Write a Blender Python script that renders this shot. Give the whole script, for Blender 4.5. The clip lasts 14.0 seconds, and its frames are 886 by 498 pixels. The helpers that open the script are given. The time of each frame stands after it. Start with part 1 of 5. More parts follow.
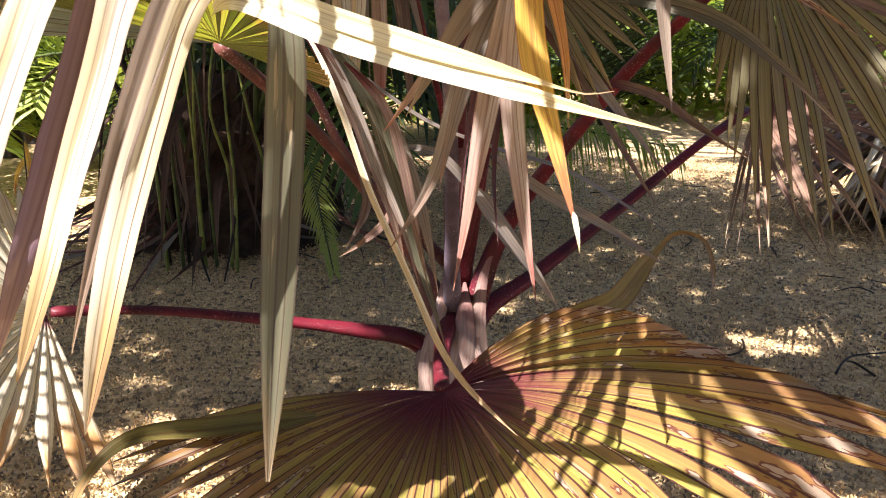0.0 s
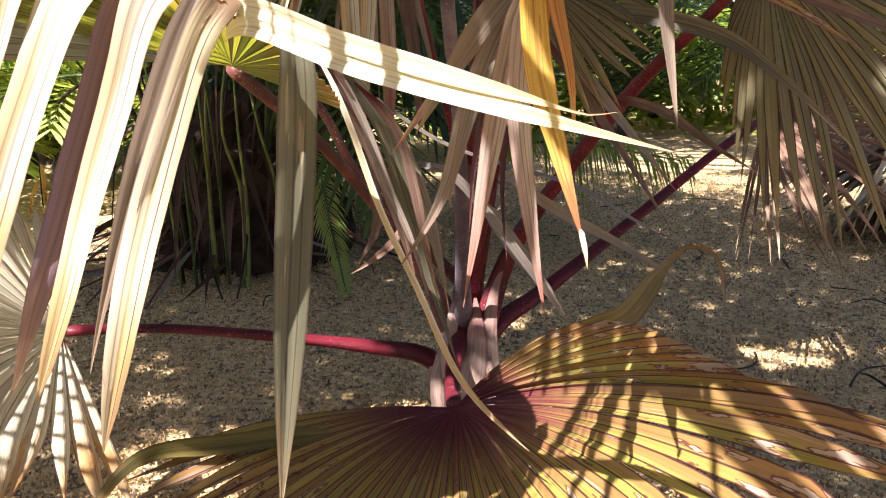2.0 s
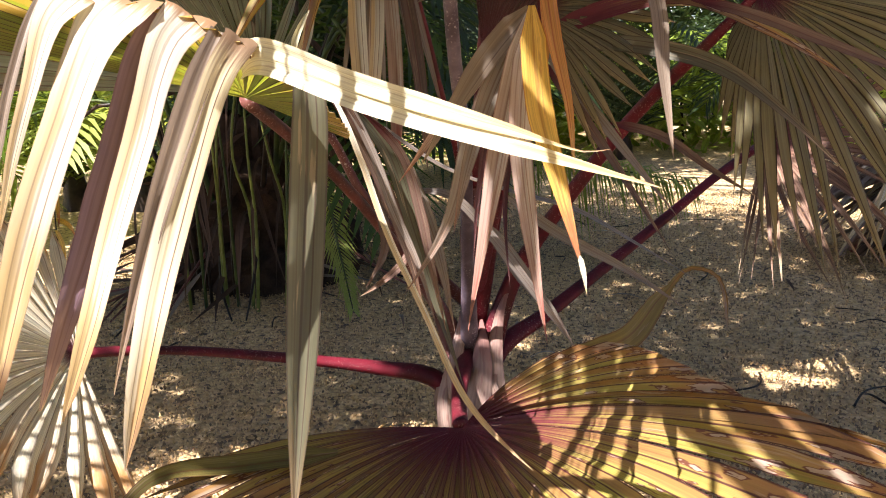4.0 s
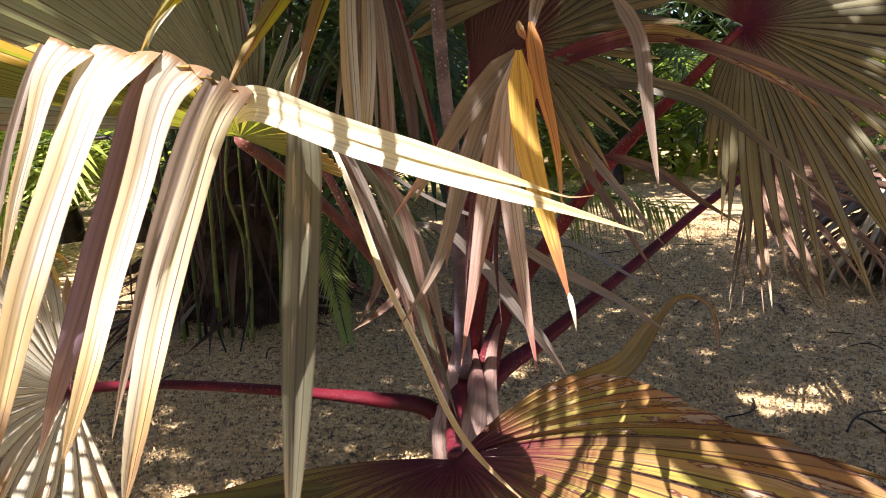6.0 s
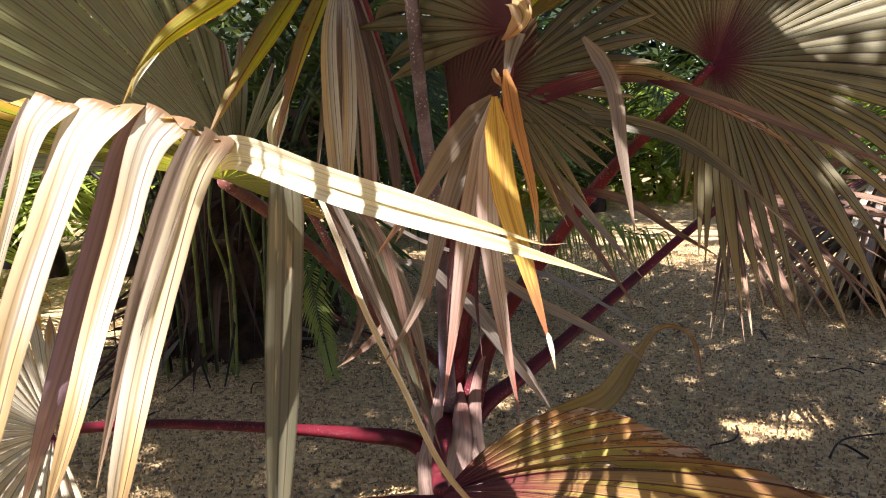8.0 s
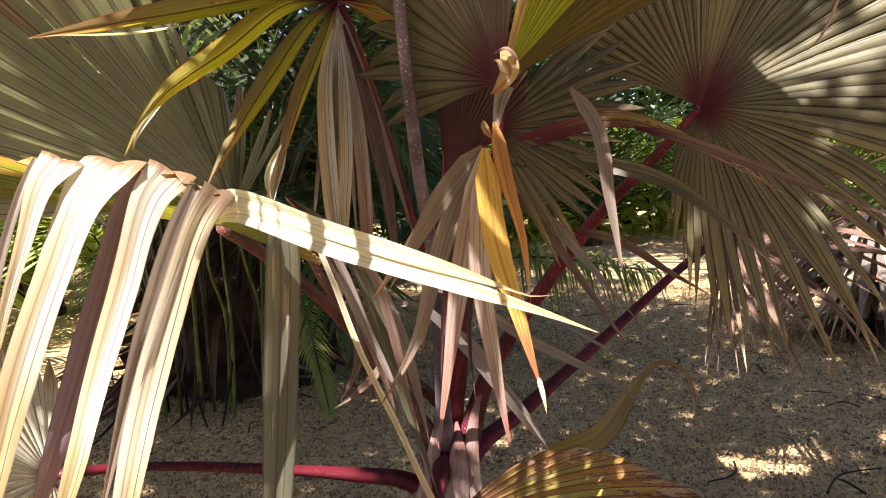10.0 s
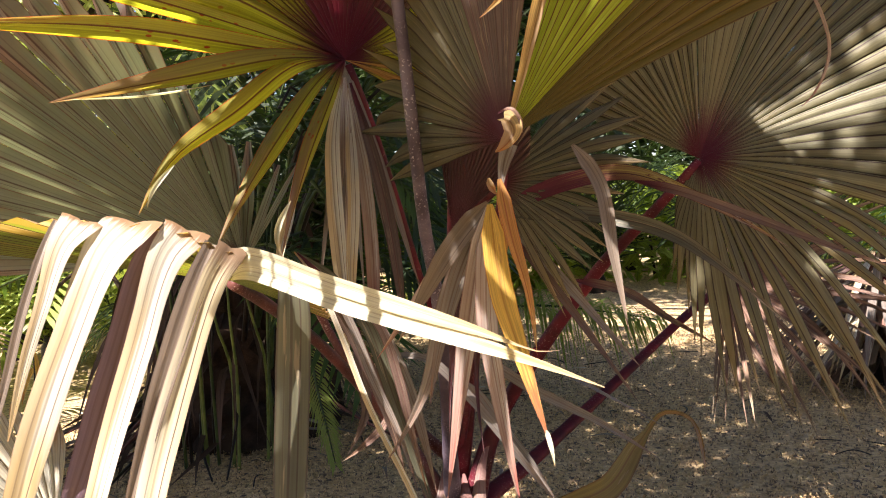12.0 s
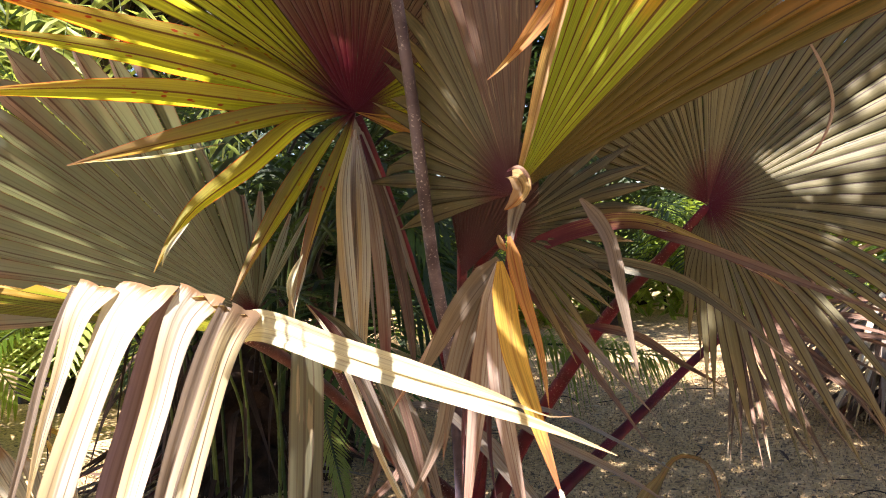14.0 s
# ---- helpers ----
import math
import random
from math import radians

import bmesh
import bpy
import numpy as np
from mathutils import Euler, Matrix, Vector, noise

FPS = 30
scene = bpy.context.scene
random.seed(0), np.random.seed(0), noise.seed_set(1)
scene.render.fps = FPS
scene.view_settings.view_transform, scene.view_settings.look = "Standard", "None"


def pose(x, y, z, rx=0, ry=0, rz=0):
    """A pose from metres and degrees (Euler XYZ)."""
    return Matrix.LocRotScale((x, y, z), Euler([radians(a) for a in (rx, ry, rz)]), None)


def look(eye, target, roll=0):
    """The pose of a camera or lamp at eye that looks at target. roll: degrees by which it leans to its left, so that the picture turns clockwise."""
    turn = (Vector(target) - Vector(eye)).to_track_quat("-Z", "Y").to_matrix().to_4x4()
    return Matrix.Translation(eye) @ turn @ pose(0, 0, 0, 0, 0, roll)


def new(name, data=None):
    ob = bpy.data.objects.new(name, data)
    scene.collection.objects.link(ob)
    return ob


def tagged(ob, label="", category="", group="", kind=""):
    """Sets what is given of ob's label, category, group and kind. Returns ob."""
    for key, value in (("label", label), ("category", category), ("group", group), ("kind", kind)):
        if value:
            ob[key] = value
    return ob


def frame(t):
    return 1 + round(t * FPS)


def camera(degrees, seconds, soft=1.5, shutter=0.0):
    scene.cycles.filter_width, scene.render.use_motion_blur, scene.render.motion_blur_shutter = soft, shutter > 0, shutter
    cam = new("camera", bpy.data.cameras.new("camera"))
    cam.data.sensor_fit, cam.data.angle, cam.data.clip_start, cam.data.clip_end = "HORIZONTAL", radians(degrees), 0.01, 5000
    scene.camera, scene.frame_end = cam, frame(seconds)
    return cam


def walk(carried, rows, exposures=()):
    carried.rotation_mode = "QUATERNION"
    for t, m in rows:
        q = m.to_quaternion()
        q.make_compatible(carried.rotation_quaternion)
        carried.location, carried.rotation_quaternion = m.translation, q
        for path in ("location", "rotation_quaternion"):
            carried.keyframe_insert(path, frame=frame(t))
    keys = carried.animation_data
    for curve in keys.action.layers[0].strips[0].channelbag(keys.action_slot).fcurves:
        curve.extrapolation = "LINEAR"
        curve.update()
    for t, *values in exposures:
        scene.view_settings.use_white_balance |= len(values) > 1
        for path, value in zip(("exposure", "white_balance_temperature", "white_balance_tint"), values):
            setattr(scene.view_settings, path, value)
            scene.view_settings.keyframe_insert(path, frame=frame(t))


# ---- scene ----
cam = camera(59.8, 14.0, soft=1.0)
PATH = [
    (0.0, look((0.086, -0.056, 1.323), (0.041, 1.867, 0.777), -0.4)),
    (0.5, look((0.083, -0.059, 1.328), (0.037, 1.866, 0.79), -0.5)),
    (1.0, look((0.096, -0.08, 1.328), (0.033, 1.85, 0.805), -0.9)),
    (1.5, look((0.091, -0.073, 1.334), (0.025, 1.858, 0.817), -0.9)),
    (2.0, look((0.089, -0.071, 1.331), (0.015, 1.862, 0.823), -1.2)),
    (2.5, look((0.075, -0.075, 1.34), (-0.004, 1.859, 0.836), -1.2)),
    (3.0, look((0.089, -0.094, 1.341), (-0.003, 1.843, 0.852), -1.2)),
    (5.5, look((0.096, -0.127, 1.374), (0.018, 1.829, 0.962), -1.9)),
    (6.0, look((0.098, -0.135, 1.377), (0.024, 1.824, 0.983), -2.0)),
    (6.5, look((0.1, -0.137, 1.384), (0.033, 1.826, 1.007), -2.2)),
    (7.0, look((0.103, -0.141, 1.386), (0.045, 1.826, 1.031), -2.3)),
    (7.5, look((0.103, -0.145, 1.393), (0.058, 1.825, 1.051), -2.3)),
    (8.0, look((0.107, -0.154, 1.403), (0.074, 1.819, 1.078), -2.6)),
    (10.5, look((0.117, -0.193, 1.434), (0.093, 1.796, 1.225), -3.2)),
    (11.0, look((0.113, -0.2, 1.439), (0.089, 1.792, 1.264), -3.4)),
    (11.5, look((0.109, -0.203, 1.444), (0.084, 1.792, 1.298), -3.6)),
    (12.0, look((0.112, -0.211, 1.444), (0.086, 1.785, 1.328), -3.6)),
    (12.5, look((0.11, -0.222, 1.449), (0.087, 1.776, 1.355), -3.8)),
    (13.0, look((0.111, -0.229, 1.452), (0.082, 1.77, 1.383), -4.0)),
    (13.5, look((0.127, -0.247, 1.468), (0.08, 1.751, 1.416), -4.0)),
    (14.0, look((0.113, -0.224, 1.484), (0.068, 1.776, 1.458), -4.3)),
]

walk(cam, PATH, ((0.0, 2.03, 6300, 17), (3.0, 2.03, 6300, 17), (7.0, 1.86, 6300, 17), (10.5, 1.86, 6380, 17), (12.5, 1.90, 6400, 17), (14.0, 2.10, 6450, 17)))

# ---- light ----
SUN_EL, SUN_AZ = radians(55), radians(223)      # azimuth clockwise from +y
sun_from = Vector((math.sin(SUN_AZ) * math.cos(SUN_EL), math.cos(SUN_AZ) * math.cos(SUN_EL), math.sin(SUN_EL)))
world = bpy.data.worlds.new("sky")
scene.world = world
world.use_nodes = True
wn = world.node_tree.nodes
sky = wn.new("ShaderNodeTexSky")
sky.sky_type = "NISHITA"
sky.sun_disc = False
sky.dust_density = 1.0
sky.sun_elevation, sky.sun_rotation = SUN_EL, SUN_AZ
wn["Background"].inputs["Strength"].default_value = 0.06
world.node_tree.links.new(sky.outputs[0], wn["Background"].inputs["Color"])
sun = new("sun", bpy.data.lights.new("sun", "SUN"))
sun.data.energy, sun.data.angle, sun.data.color = 5.0, radians(0.45), (1.0, 0.93, 0.82)
sun.matrix_world = look(sun_from * 30, (0, 0, 0))


# ---- materials ----
class Nodes:
    """Helper for building node materials."""

    def __init__(self, name):
        self.mat = bpy.data.materials.new(name)
        self.mat.use_nodes = True
        self.t = self.mat.node_tree
        self.bsdf = self.t.nodes["Principled BSDF"]
        self.out = self.t.nodes["Material Output"]

    def put(self, sock, v):
        if isinstance(v, bpy.types.NodeSocket):
            self.t.links.new(v, sock)
        elif isinstance(v, (tuple, list)) and len(v) == 3 and sock.type == "RGBA":
            sock.default_value = (*v, 1)
        else:
            sock.default_value = v

    def node(self, kind, **ins):
        n = self.t.nodes.new(kind)
        for k, v in ins.items():
            self.put(n.inputs[k.replace("_", " ")], v)
        return n

    def math(self, op, a, b=0.0, clamp=False):
        n = self.t.nodes.new("ShaderNodeMath")
        n.operation, n.use_clamp = op, clamp
        self.put(n.inputs[0], a)
        self.put(n.inputs[1], b)
        return n.outputs[0]

    def mix(self, f, a, b, blend="MIX"):
        n = self.t.nodes.new("ShaderNodeMix")
        n.data_type, n.blend_type = "RGBA", blend
        self.put(n.inputs[0], f)
        self.put(n.inputs[6], a)
        self.put(n.inputs[7], b)
        return n.outputs[2]

    def noise(self, vec, scale, detail=3.0, rough=0.55):
        n = self.node("ShaderNodeTexNoise", Scale=scale, Detail=detail, Roughness=rough)
        if vec is not None:
            self.t.links.new(vec, n.inputs["Vector"])
        return n.outputs["Fac"]

    def ramp(self, v, lo, hi):
        n = self.t.nodes.new("ShaderNodeMapRange")
        n.interpolation_type = "SMOOTHSTEP"
        self.put(n.inputs[0], v)
        n.inputs[1].default_value, n.inputs[2].default_value = lo, hi
        return n.outputs[0]

    def mapped(self, vec, scale, loc=None):
        n = self.t.nodes.new("ShaderNodeMapping")
        self.t.links.new(vec, n.inputs["Vector"])
        n.inputs["Scale"].default_value = scale
        if loc is not None:
            self.t.links.new(loc, n.inputs["Location"])
        return n.outputs[0]

    def bump(self, h, strength, dist):
        n = self.node("ShaderNodeBump", Strength=strength, Distance=dist, Height=h)
        self.t.links.new(n.outputs[0], self.bsdf.inputs["Normal"])
        return n.outputs[0]


def leaf_material(name, base, tip, line, hub=None, hub_reach=0.12, tip_from=0.8, dead=(0.5, 0.38, 0.25), wear=0.3, spots=0.0, glow=0.4, rough=0.42, lines=0.6, spread=0.25, pleats=0.0, shine=1.2, streaky=0.12, rim=None, ring=0.0, grain=0.26, half_dry_shading=None, half_amount=0.0):
    """Palm leaf: ribs along its length, a coloured heart, dying tips, blotches; light shines through."""
    n = Nodes(name)
    uv = n.node("ShaderNodeUVMap").outputs[0]
    rnd = n.node("ShaderNodeObjectInfo").outputs["Random"]
    off = n.node("ShaderNodeCombineXYZ", X=n.math("MULTIPLY", rnd, 37.0), Y=n.math("MULTIPLY", rnd, 91.0), Z=rnd).outputs[0]
    sep = n.t.nodes.new("ShaderNodeSeparateXYZ")
    n.t.links.new(uv, sep.inputs[0])
    across, along = sep.outputs[0], sep.outputs[1]
    streak = n.noise(n.mapped(uv, (14.0, 1.1, 1.0), off), 1.0, 5.0, 0.65)
    fine = n.noise(n.mapped(uv, (70.0, 1.5, 1.0), off), 1.0, 2.0)
    patch = n.noise(n.mapped(uv, (2.2, 3.0, 1.0), off), 1.0, 5.0)
    dark = tuple(c * (1 - grain) for c in base)
    light = tuple(min(c * 1.2, 1) for c in base)
    col = n.mix(n.ramp(streak, 0.35, 0.65), dark, light)
    col = n.mix(n.math("MULTIPLY", n.ramp(rnd, 0.0, 1.0), spread), col, tip)
    # dying towards the tip, unevenly
    d = n.math("ADD", along, n.math("MULTIPLY", n.math("SUBTRACT", patch, 0.5), 0.9))
    d = n.math("ADD", d, n.math("MULTIPLY", n.math("SUBTRACT", rnd, 0.5), 0.25))
    col = n.mix(n.ramp(d, tip_from - 0.22, tip_from + 0.05), col, tip)
    col = n.mix(n.ramp(d, tip_from + 0.03, tip_from + 0.22), col, dead)
    if half_dry_shading:
        # one half toned apart, border wandering: dryness, plus the fold's painted light and shade
        hb = n.math("ADD", across, n.math("MULTIPLY", n.math("SUBTRACT", n.noise(n.mapped(uv, (1.5, 2.5, 1.0), off), 1.0, 3.0), 0.5), 0.7))
        hb = n.math("MULTIPLY", n.ramp(hb, 0.5, 0.62), n.ramp(along, 0.06, 0.35))
        col = n.mix(n.math("MULTIPLY", hb, half_amount), col, half_dry_shading)
    # worn blotches
    w = n.ramp(n.noise(n.mapped(uv, (5.0, 4.0, 1.0), off), 1.0, 4.0), 0.66 - 0.16 * wear, 0.70 - 0.10 * wear)
    col = n.mix(n.math("MULTIPLY", w, wear), col, dead)
    if spots:
        vor = n.node("ShaderNodeTexVoronoi", Vector=n.mapped(uv, (4.0, 26.0, 1.0), off), Scale=1.0)
        sp = n.ramp(vor.outputs["Distance"], 0.26, 0.16)
        col = n.mix(n.math("MULTIPLY", n.math("MULTIPLY", sp, n.ramp(patch, 0.45, 0.6)), spots), col, (0.28, 0.035, 0.01))
    # rib and margins
    if ring:
        # dry patches ringed with a dark stain
        rn = n.noise(n.mapped(uv, (2.2, 9.0, 1.0), off), 1.0, 3.0)
        rn = n.math("ADD", rn, n.math("MULTIPLY", n.math("SUBTRACT", along, 0.72), 0.18))
        col = n.mix(n.math("MULTIPLY", n.ramp(rn, 0.59, 0.61), ring), col, (0.10, 0.028, 0.02))
        col = n.mix(n.math("MULTIPLY", n.ramp(rn, 0.625, 0.64), ring), col, dead)
    mid = n.math("ABSOLUTE", n.math("SUBTRACT", across, 0.5))
    rib = n.ramp(mid, 0.06, 0.018)
    edge = n.ramp(mid, 0.46 if rim else 0.43, 0.487 if rim else 0.475)
    col = n.mix(n.math("MULTIPLY", rib, lines), col, line)
    col = n.mix(n.math("MULTIPLY", edge, lines), col, rim or line)
    if pleats:
        wob = n.math("MULTIPLY", n.math("SUBTRACT", n.noise(n.mapped(uv, (0.0, 1.5, 1.0), off), 1.0, 2.0), 0.5), 0.22)
        for at, weight in ((0.27, 1.0), (0.71, 0.5)):
            ln = n.ramp(n.math("ABSOLUTE", n.math("SUBTRACT", n.math("ADD", across, wob), at)), 0.03, 0.01)
            col = n.mix(n.math("MULTIPLY", ln, pleats * weight), col, line)
    if hub:
        h = n.ramp(n.math("ADD", along, n.math("MULTIPLY", n.math("SUBTRACT", streak, 0.5), streaky)), hub_reach * 1.5, hub_reach * 0.4)
        col = n.mix(h, col, hub)
    n.put(n.bsdf.inputs["Base Color"], col)
    n.put(n.bsdf.inputs["Roughness"], n.math("ADD", rough, n.math("MULTIPLY", fine, 0.2)))
    n.put(n.bsdf.inputs["Specular IOR Level"], 0.45)
    b = n.bump(n.math("ADD", n.math("MULTIPLY", streak, 0.6), fine), 0.35 if grain > 0.2 else 0.07, 0.003)
    tr = n.node("ShaderNodeBsdfTranslucent", Color=n.mix(1.0, col, (shine, 0.95 * shine, 0.55 * shine), "MULTIPLY"))
    n.t.links.new(b, tr.inputs["Normal"])
    mx = n.node("ShaderNodeMixShader", Fac=glow)
    n.t.links.new(n.bsdf.outputs[0], mx.inputs[1])
    n.t.links.new(tr.outputs[0], mx.inputs[2])
    n.t.links.new(mx.outputs[0], n.out.inputs[0])
    return n.mat


CRIMSON = (0.075, 0.008, 0.018)
M_BROAD = leaf_material("broad_olive_leaf", (0.195, 0.183, 0.110), (0.22, 0.17, 0.08), (0.035, 0.012, 0.012), (0.105, 0.008, 0.028), 0.13, 0.95, glow=0.25, lines=0.9, streaky=0.3, wear=0.2)
M_ASHEN = leaf_material("ashen_leaf", (0.66, 0.62, 0.50), (0.50, 0.27, 0.10), (0.10, 0.05, 0.03), CRIMSON, 0.12, 0.88, wear=0.2, glow=0.2, rough=0.3, lines=0.6, rim=(0.12, 0.05, 0.03))
M_OLIVE = leaf_material("olive_leaf", (0.13, 0.122, 0.075), (0.22, 0.17, 0.08), (0.035, 0.015, 0.012), CRIMSON, 0.2, 0.93, glow=0.25, lines=0.85)
M_GREY = leaf_material("grey_green_leaf", (0.255, 0.295, 0.24), (0.32, 0.22, 0.19), (0.08, 0.035, 0.03), CRIMSON, 0.1, 0.97, dead=(0.30, 0.20, 0.19), wear=0.35, glow=0.28, shine=1.2, lines=0.75, spread=0.1, grain=0.16, pleats=0.5, rim=(0.20, 0.09, 0.07), half_dry_shading=(0.25, 0.27, 0.21), half_amount=0.6)
M_OLIVE_STRIP = leaf_material("olive_drab_strip", (0.085, 0.09, 0.058), (0.16, 0.12, 0.065), (0.05, 0.03, 0.02), None, 0, 0.93, wear=0.3, glow=0.2, lines=0.7, pleats=0.8, grain=0.14)
M_LIME_IN = leaf_material("folded_lime_leaf", (0.175, 0.215, 0.03), (0.30, 0.20, 0.05), (0.05, 0.02, 0.01), None, 0, 0.93, wear=0.2, glow=0.5, shine=1.5, lines=0.95)
# brown half stands for the fold's unlit side, shade put into the colour
M_YELLOW = leaf_material("yellowing_leaf", (0.34, 0.365, 0.025), (0.40, 0.17, 0.03), (0.10, 0.03, 0.015), (0.065, 0.007, 0.024), 0.2, 0.95, spots=1.0, wear=0.15, glow=0.5, spread=0.2, shine=2.1, lines=0.95, rim=(0.34, 0.06, 0.012), streaky=0.3, half_dry_shading=(0.17, 0.10, 0.06), half_amount=0.45)
M_GOLD = leaf_material("gold_fan_leaf", (0.29, 0.30, 0.025), (0.40, 0.20, 0.03), (0.045, 0.016, 0.008), (0.065, 0.007, 0.024), 0.3, 0.9, spots=0.9, wear=0.2, glow=0.55, spread=0.2, shine=2.2, lines=1.0, streaky=0.5)
M_WINE = leaf_material("wine_leaf", (0.17, 0.115, 0.095), (0.24, 0.16, 0.09), (0.04, 0.012, 0.015), (0.11, 0.008, 0.036), 0.42, 0.95, wear=0.2, glow=0.3, lines=0.95, streaky=0.6)
# bronze darkened in its base colour to stand for leaflets in shade
M_SHADOW = leaf_material("shaded_bronze_leaf", (0.115, 0.10, 0.025), (0.24, 0.13, 0.03), (0.05, 0.015, 0.010), None, 0, 0.9, wear=0.2, glow=0.3, lines=0.95, rim=(0.26, 0.15, 0.03), streaky=0.4)
# here too the fold's unlit side is coloured in brown
M_TIRED = leaf_material("tired_yellow_leaf", (0.28, 0.30, 0.025), (0.27, 0.19, 0.06), (0.08, 0.03, 0.012), (0.065, 0.007, 0.024), 0.2, 0.75, dead=(0.36, 0.22, 0.17), spots=0.7, wear=0.35, glow=0.4, spread=0.25, shine=1.6, lines=0.9, rim=(0.30, 0.06, 0.015), streaky=0.3, half_dry_shading=(0.17, 0.105, 0.08), half_amount=0.5)
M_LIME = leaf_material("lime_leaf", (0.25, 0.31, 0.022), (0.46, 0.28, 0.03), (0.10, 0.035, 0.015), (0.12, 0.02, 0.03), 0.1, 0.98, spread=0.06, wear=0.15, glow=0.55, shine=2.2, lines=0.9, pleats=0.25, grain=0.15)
M_LOWER = leaf_material("bronze_leaf", (0.29, 0.255, 0.06), (0.30, 0.165, 0.055), (0.055, 0.012, 0.014), (0.10, 0.008, 0.026), 0.42, 0.9, dead=(0.37, 0.29, 0.23), wear=0.45, glow=0.2, shine=1.5, lines=0.95, streaky=0.85, ring=0.9, half_dry_shading=(0.24, 0.115, 0.05), half_amount=0.65)
M_BRONZE = leaf_material("bronze_strip", (0.20, 0.17, 0.05), (0.34, 0.19, 0.06), (0.14, 0.05, 0.03), None, 0, 0.8, dead=(0.42, 0.30, 0.24), wear=0.4, glow=0.35)
M_DEAD = leaf_material("dry_tan_leaf", (0.56, 0.54, 0.46), (0.56, 0.43, 0.22), (0.11, 0.06, 0.04), (0.33, 0.20, 0.11), 0.05, 0.82, dead=(0.42, 0.27, 0.16), wear=0.12, glow=0.28, shine=1.0, lines=0.45, pleats=0.75, rim=(0.24, 0.12, 0.08), grain=0.05, spread=0.04, half_dry_shading=(0.50, 0.37, 0.19), half_amount=0.75)
# brown head and paler half carry this leaf's shade and sunlight as colour
M_STRAW = leaf_material("straw_leaf", (0.52, 0.46, 0.31), (0.50, 0.36, 0.17), (0.11, 0.06, 0.04), (0.20, 0.13, 0.08), 0.09, 0.9, dead=(0.42, 0.27, 0.16), wear=0.15, glow=0.28, shine=1.0, lines=0.4, pleats=0.9, rim=(0.25, 0.13, 0.10), grain=0.07, spread=0.04, half_dry_shading=(0.66, 0.63, 0.52), half_amount=0.7)
M_CREAM = leaf_material("cream_leaf", (0.62, 0.605, 0.455), (0.56, 0.45, 0.24), (0.20, 0.12, 0.07), None, 0, 0.9, dead=(0.45, 0.30, 0.18), wear=0.12, glow=0.33, shine=1.1, lines=0.3, pleats=0.35, rim=(0.30, 0.17, 0.10), grain=0.05, spread=0.04)
M_PALE = leaf_material("pale_sheath_fibre", (0.36, 0.27, 0.23), (0.30, 0.16, 0.14), (0.16, 0.08, 0.07), None, 0, 0.8, dead=(0.22, 0.10, 0.09), wear=0.6, glow=0.1, rough=0.6, lines=0.2)
M_DRAB = leaf_material("drab_leaf", (0.215, 0.19, 0.17), (0.23, 0.175, 0.14), (0.12, 0.07, 0.05), None, 0, 0.85, dead=(0.28, 0.15, 0.11), wear=0.35, glow=0.25, lines=0.6, pleats=0.7, grain=0.15)
M_AMBER = leaf_material("amber_leaf", (0.47, 0.23, 0.065), (0.58, 0.38, 0.15), (0.24, 0.06, 0.02), None, 0, 0.9, dead=(0.45, 0.20, 0.14), wear=0.5, glow=0.5, lines=0.7, rim=(0.38, 0.06, 0.02))
M_LOBE = leaf_material("buff_lobe", (0.50, 0.36, 0.18), (0.42, 0.17, 0.05), (0.22, 0.08, 0.04), None, 0, 0.72, dead=(0.36, 0.15, 0.07), wear=0.35, glow=0.4, lines=0.5, rim=(0.26, 0.10, 0.06), half_dry_shading=(0.42, 0.28, 0.19), half_amount=0.6)
M_ORANGE = leaf_material("orange_leaf", (0.70, 0.48, 0.10), (0.40, 0.15, 0.05), (0.34, 0.13, 0.03), None, 0, 0.80, dead=(0.30, 0.10, 0.05), wear=0.45, glow=0.45, lines=0.6, rim=(0.38, 0.07, 0.02))
M_PURPLE = leaf_material("purple_brown_leaf", (0.135, 0.09, 0.075), (0.22, 0.13, 0.09), (0.10, 0.03, 0.03), CRIMSON, 0.15, 0.9, wear=0.3, glow=0.25)
# two dark leaf colours with shade put into them, for unlit leaflet sides
M_MAUVE = leaf_material("mauve_shaded_leaf", (0.19, 0.125, 0.175), (0.24, 0.16, 0.17), (0.12, 0.06, 0.06), None, 0, 0.9, wear=0.15, glow=0.15, lines=0.5, grain=0.12, pleats=0.4)
M_SHADED = leaf_material("brown_grey_shaded_leaf", (0.17, 0.135, 0.105), (0.24, 0.17, 0.12), (0.08, 0.045, 0.035), None, 0, 0.9, wear=0.2, glow=0.15, lines=0.4, grain=0.12, pleats=0.6)
M_ROSE = leaf_material("rosy_dry_leaf", (0.47, 0.42, 0.385), (0.30, 0.19, 0.15), (0.20, 0.09, 0.07), None, 0, 0.76, dead=(0.26, 0.08, 0.06), wear=0.3, glow=0.3, lines=0.6, pleats=0.7, spread=0.1, grain=0.14, half_dry_shading=(0.30, 0.20, 0.165), half_amount=0.6)
M_RUST = leaf_material("rusty_leaf", (0.20, 0.115, 0.085), (0.28, 0.18, 0.12), (0.08, 0.025, 0.02), CRIMSON, 0.15, 0.85, wear=0.4, glow=0.25, lines=0.8)
M_BROWN = leaf_material("dead_brown_leaf", (0.08, 0.045, 0.03), (0.11, 0.065, 0.045), (0.025, 0.015, 0.01), None, 0, 0.9, dead=(0.10, 0.065, 0.045), wear=0.3, glow=0.1, rough=0.7)
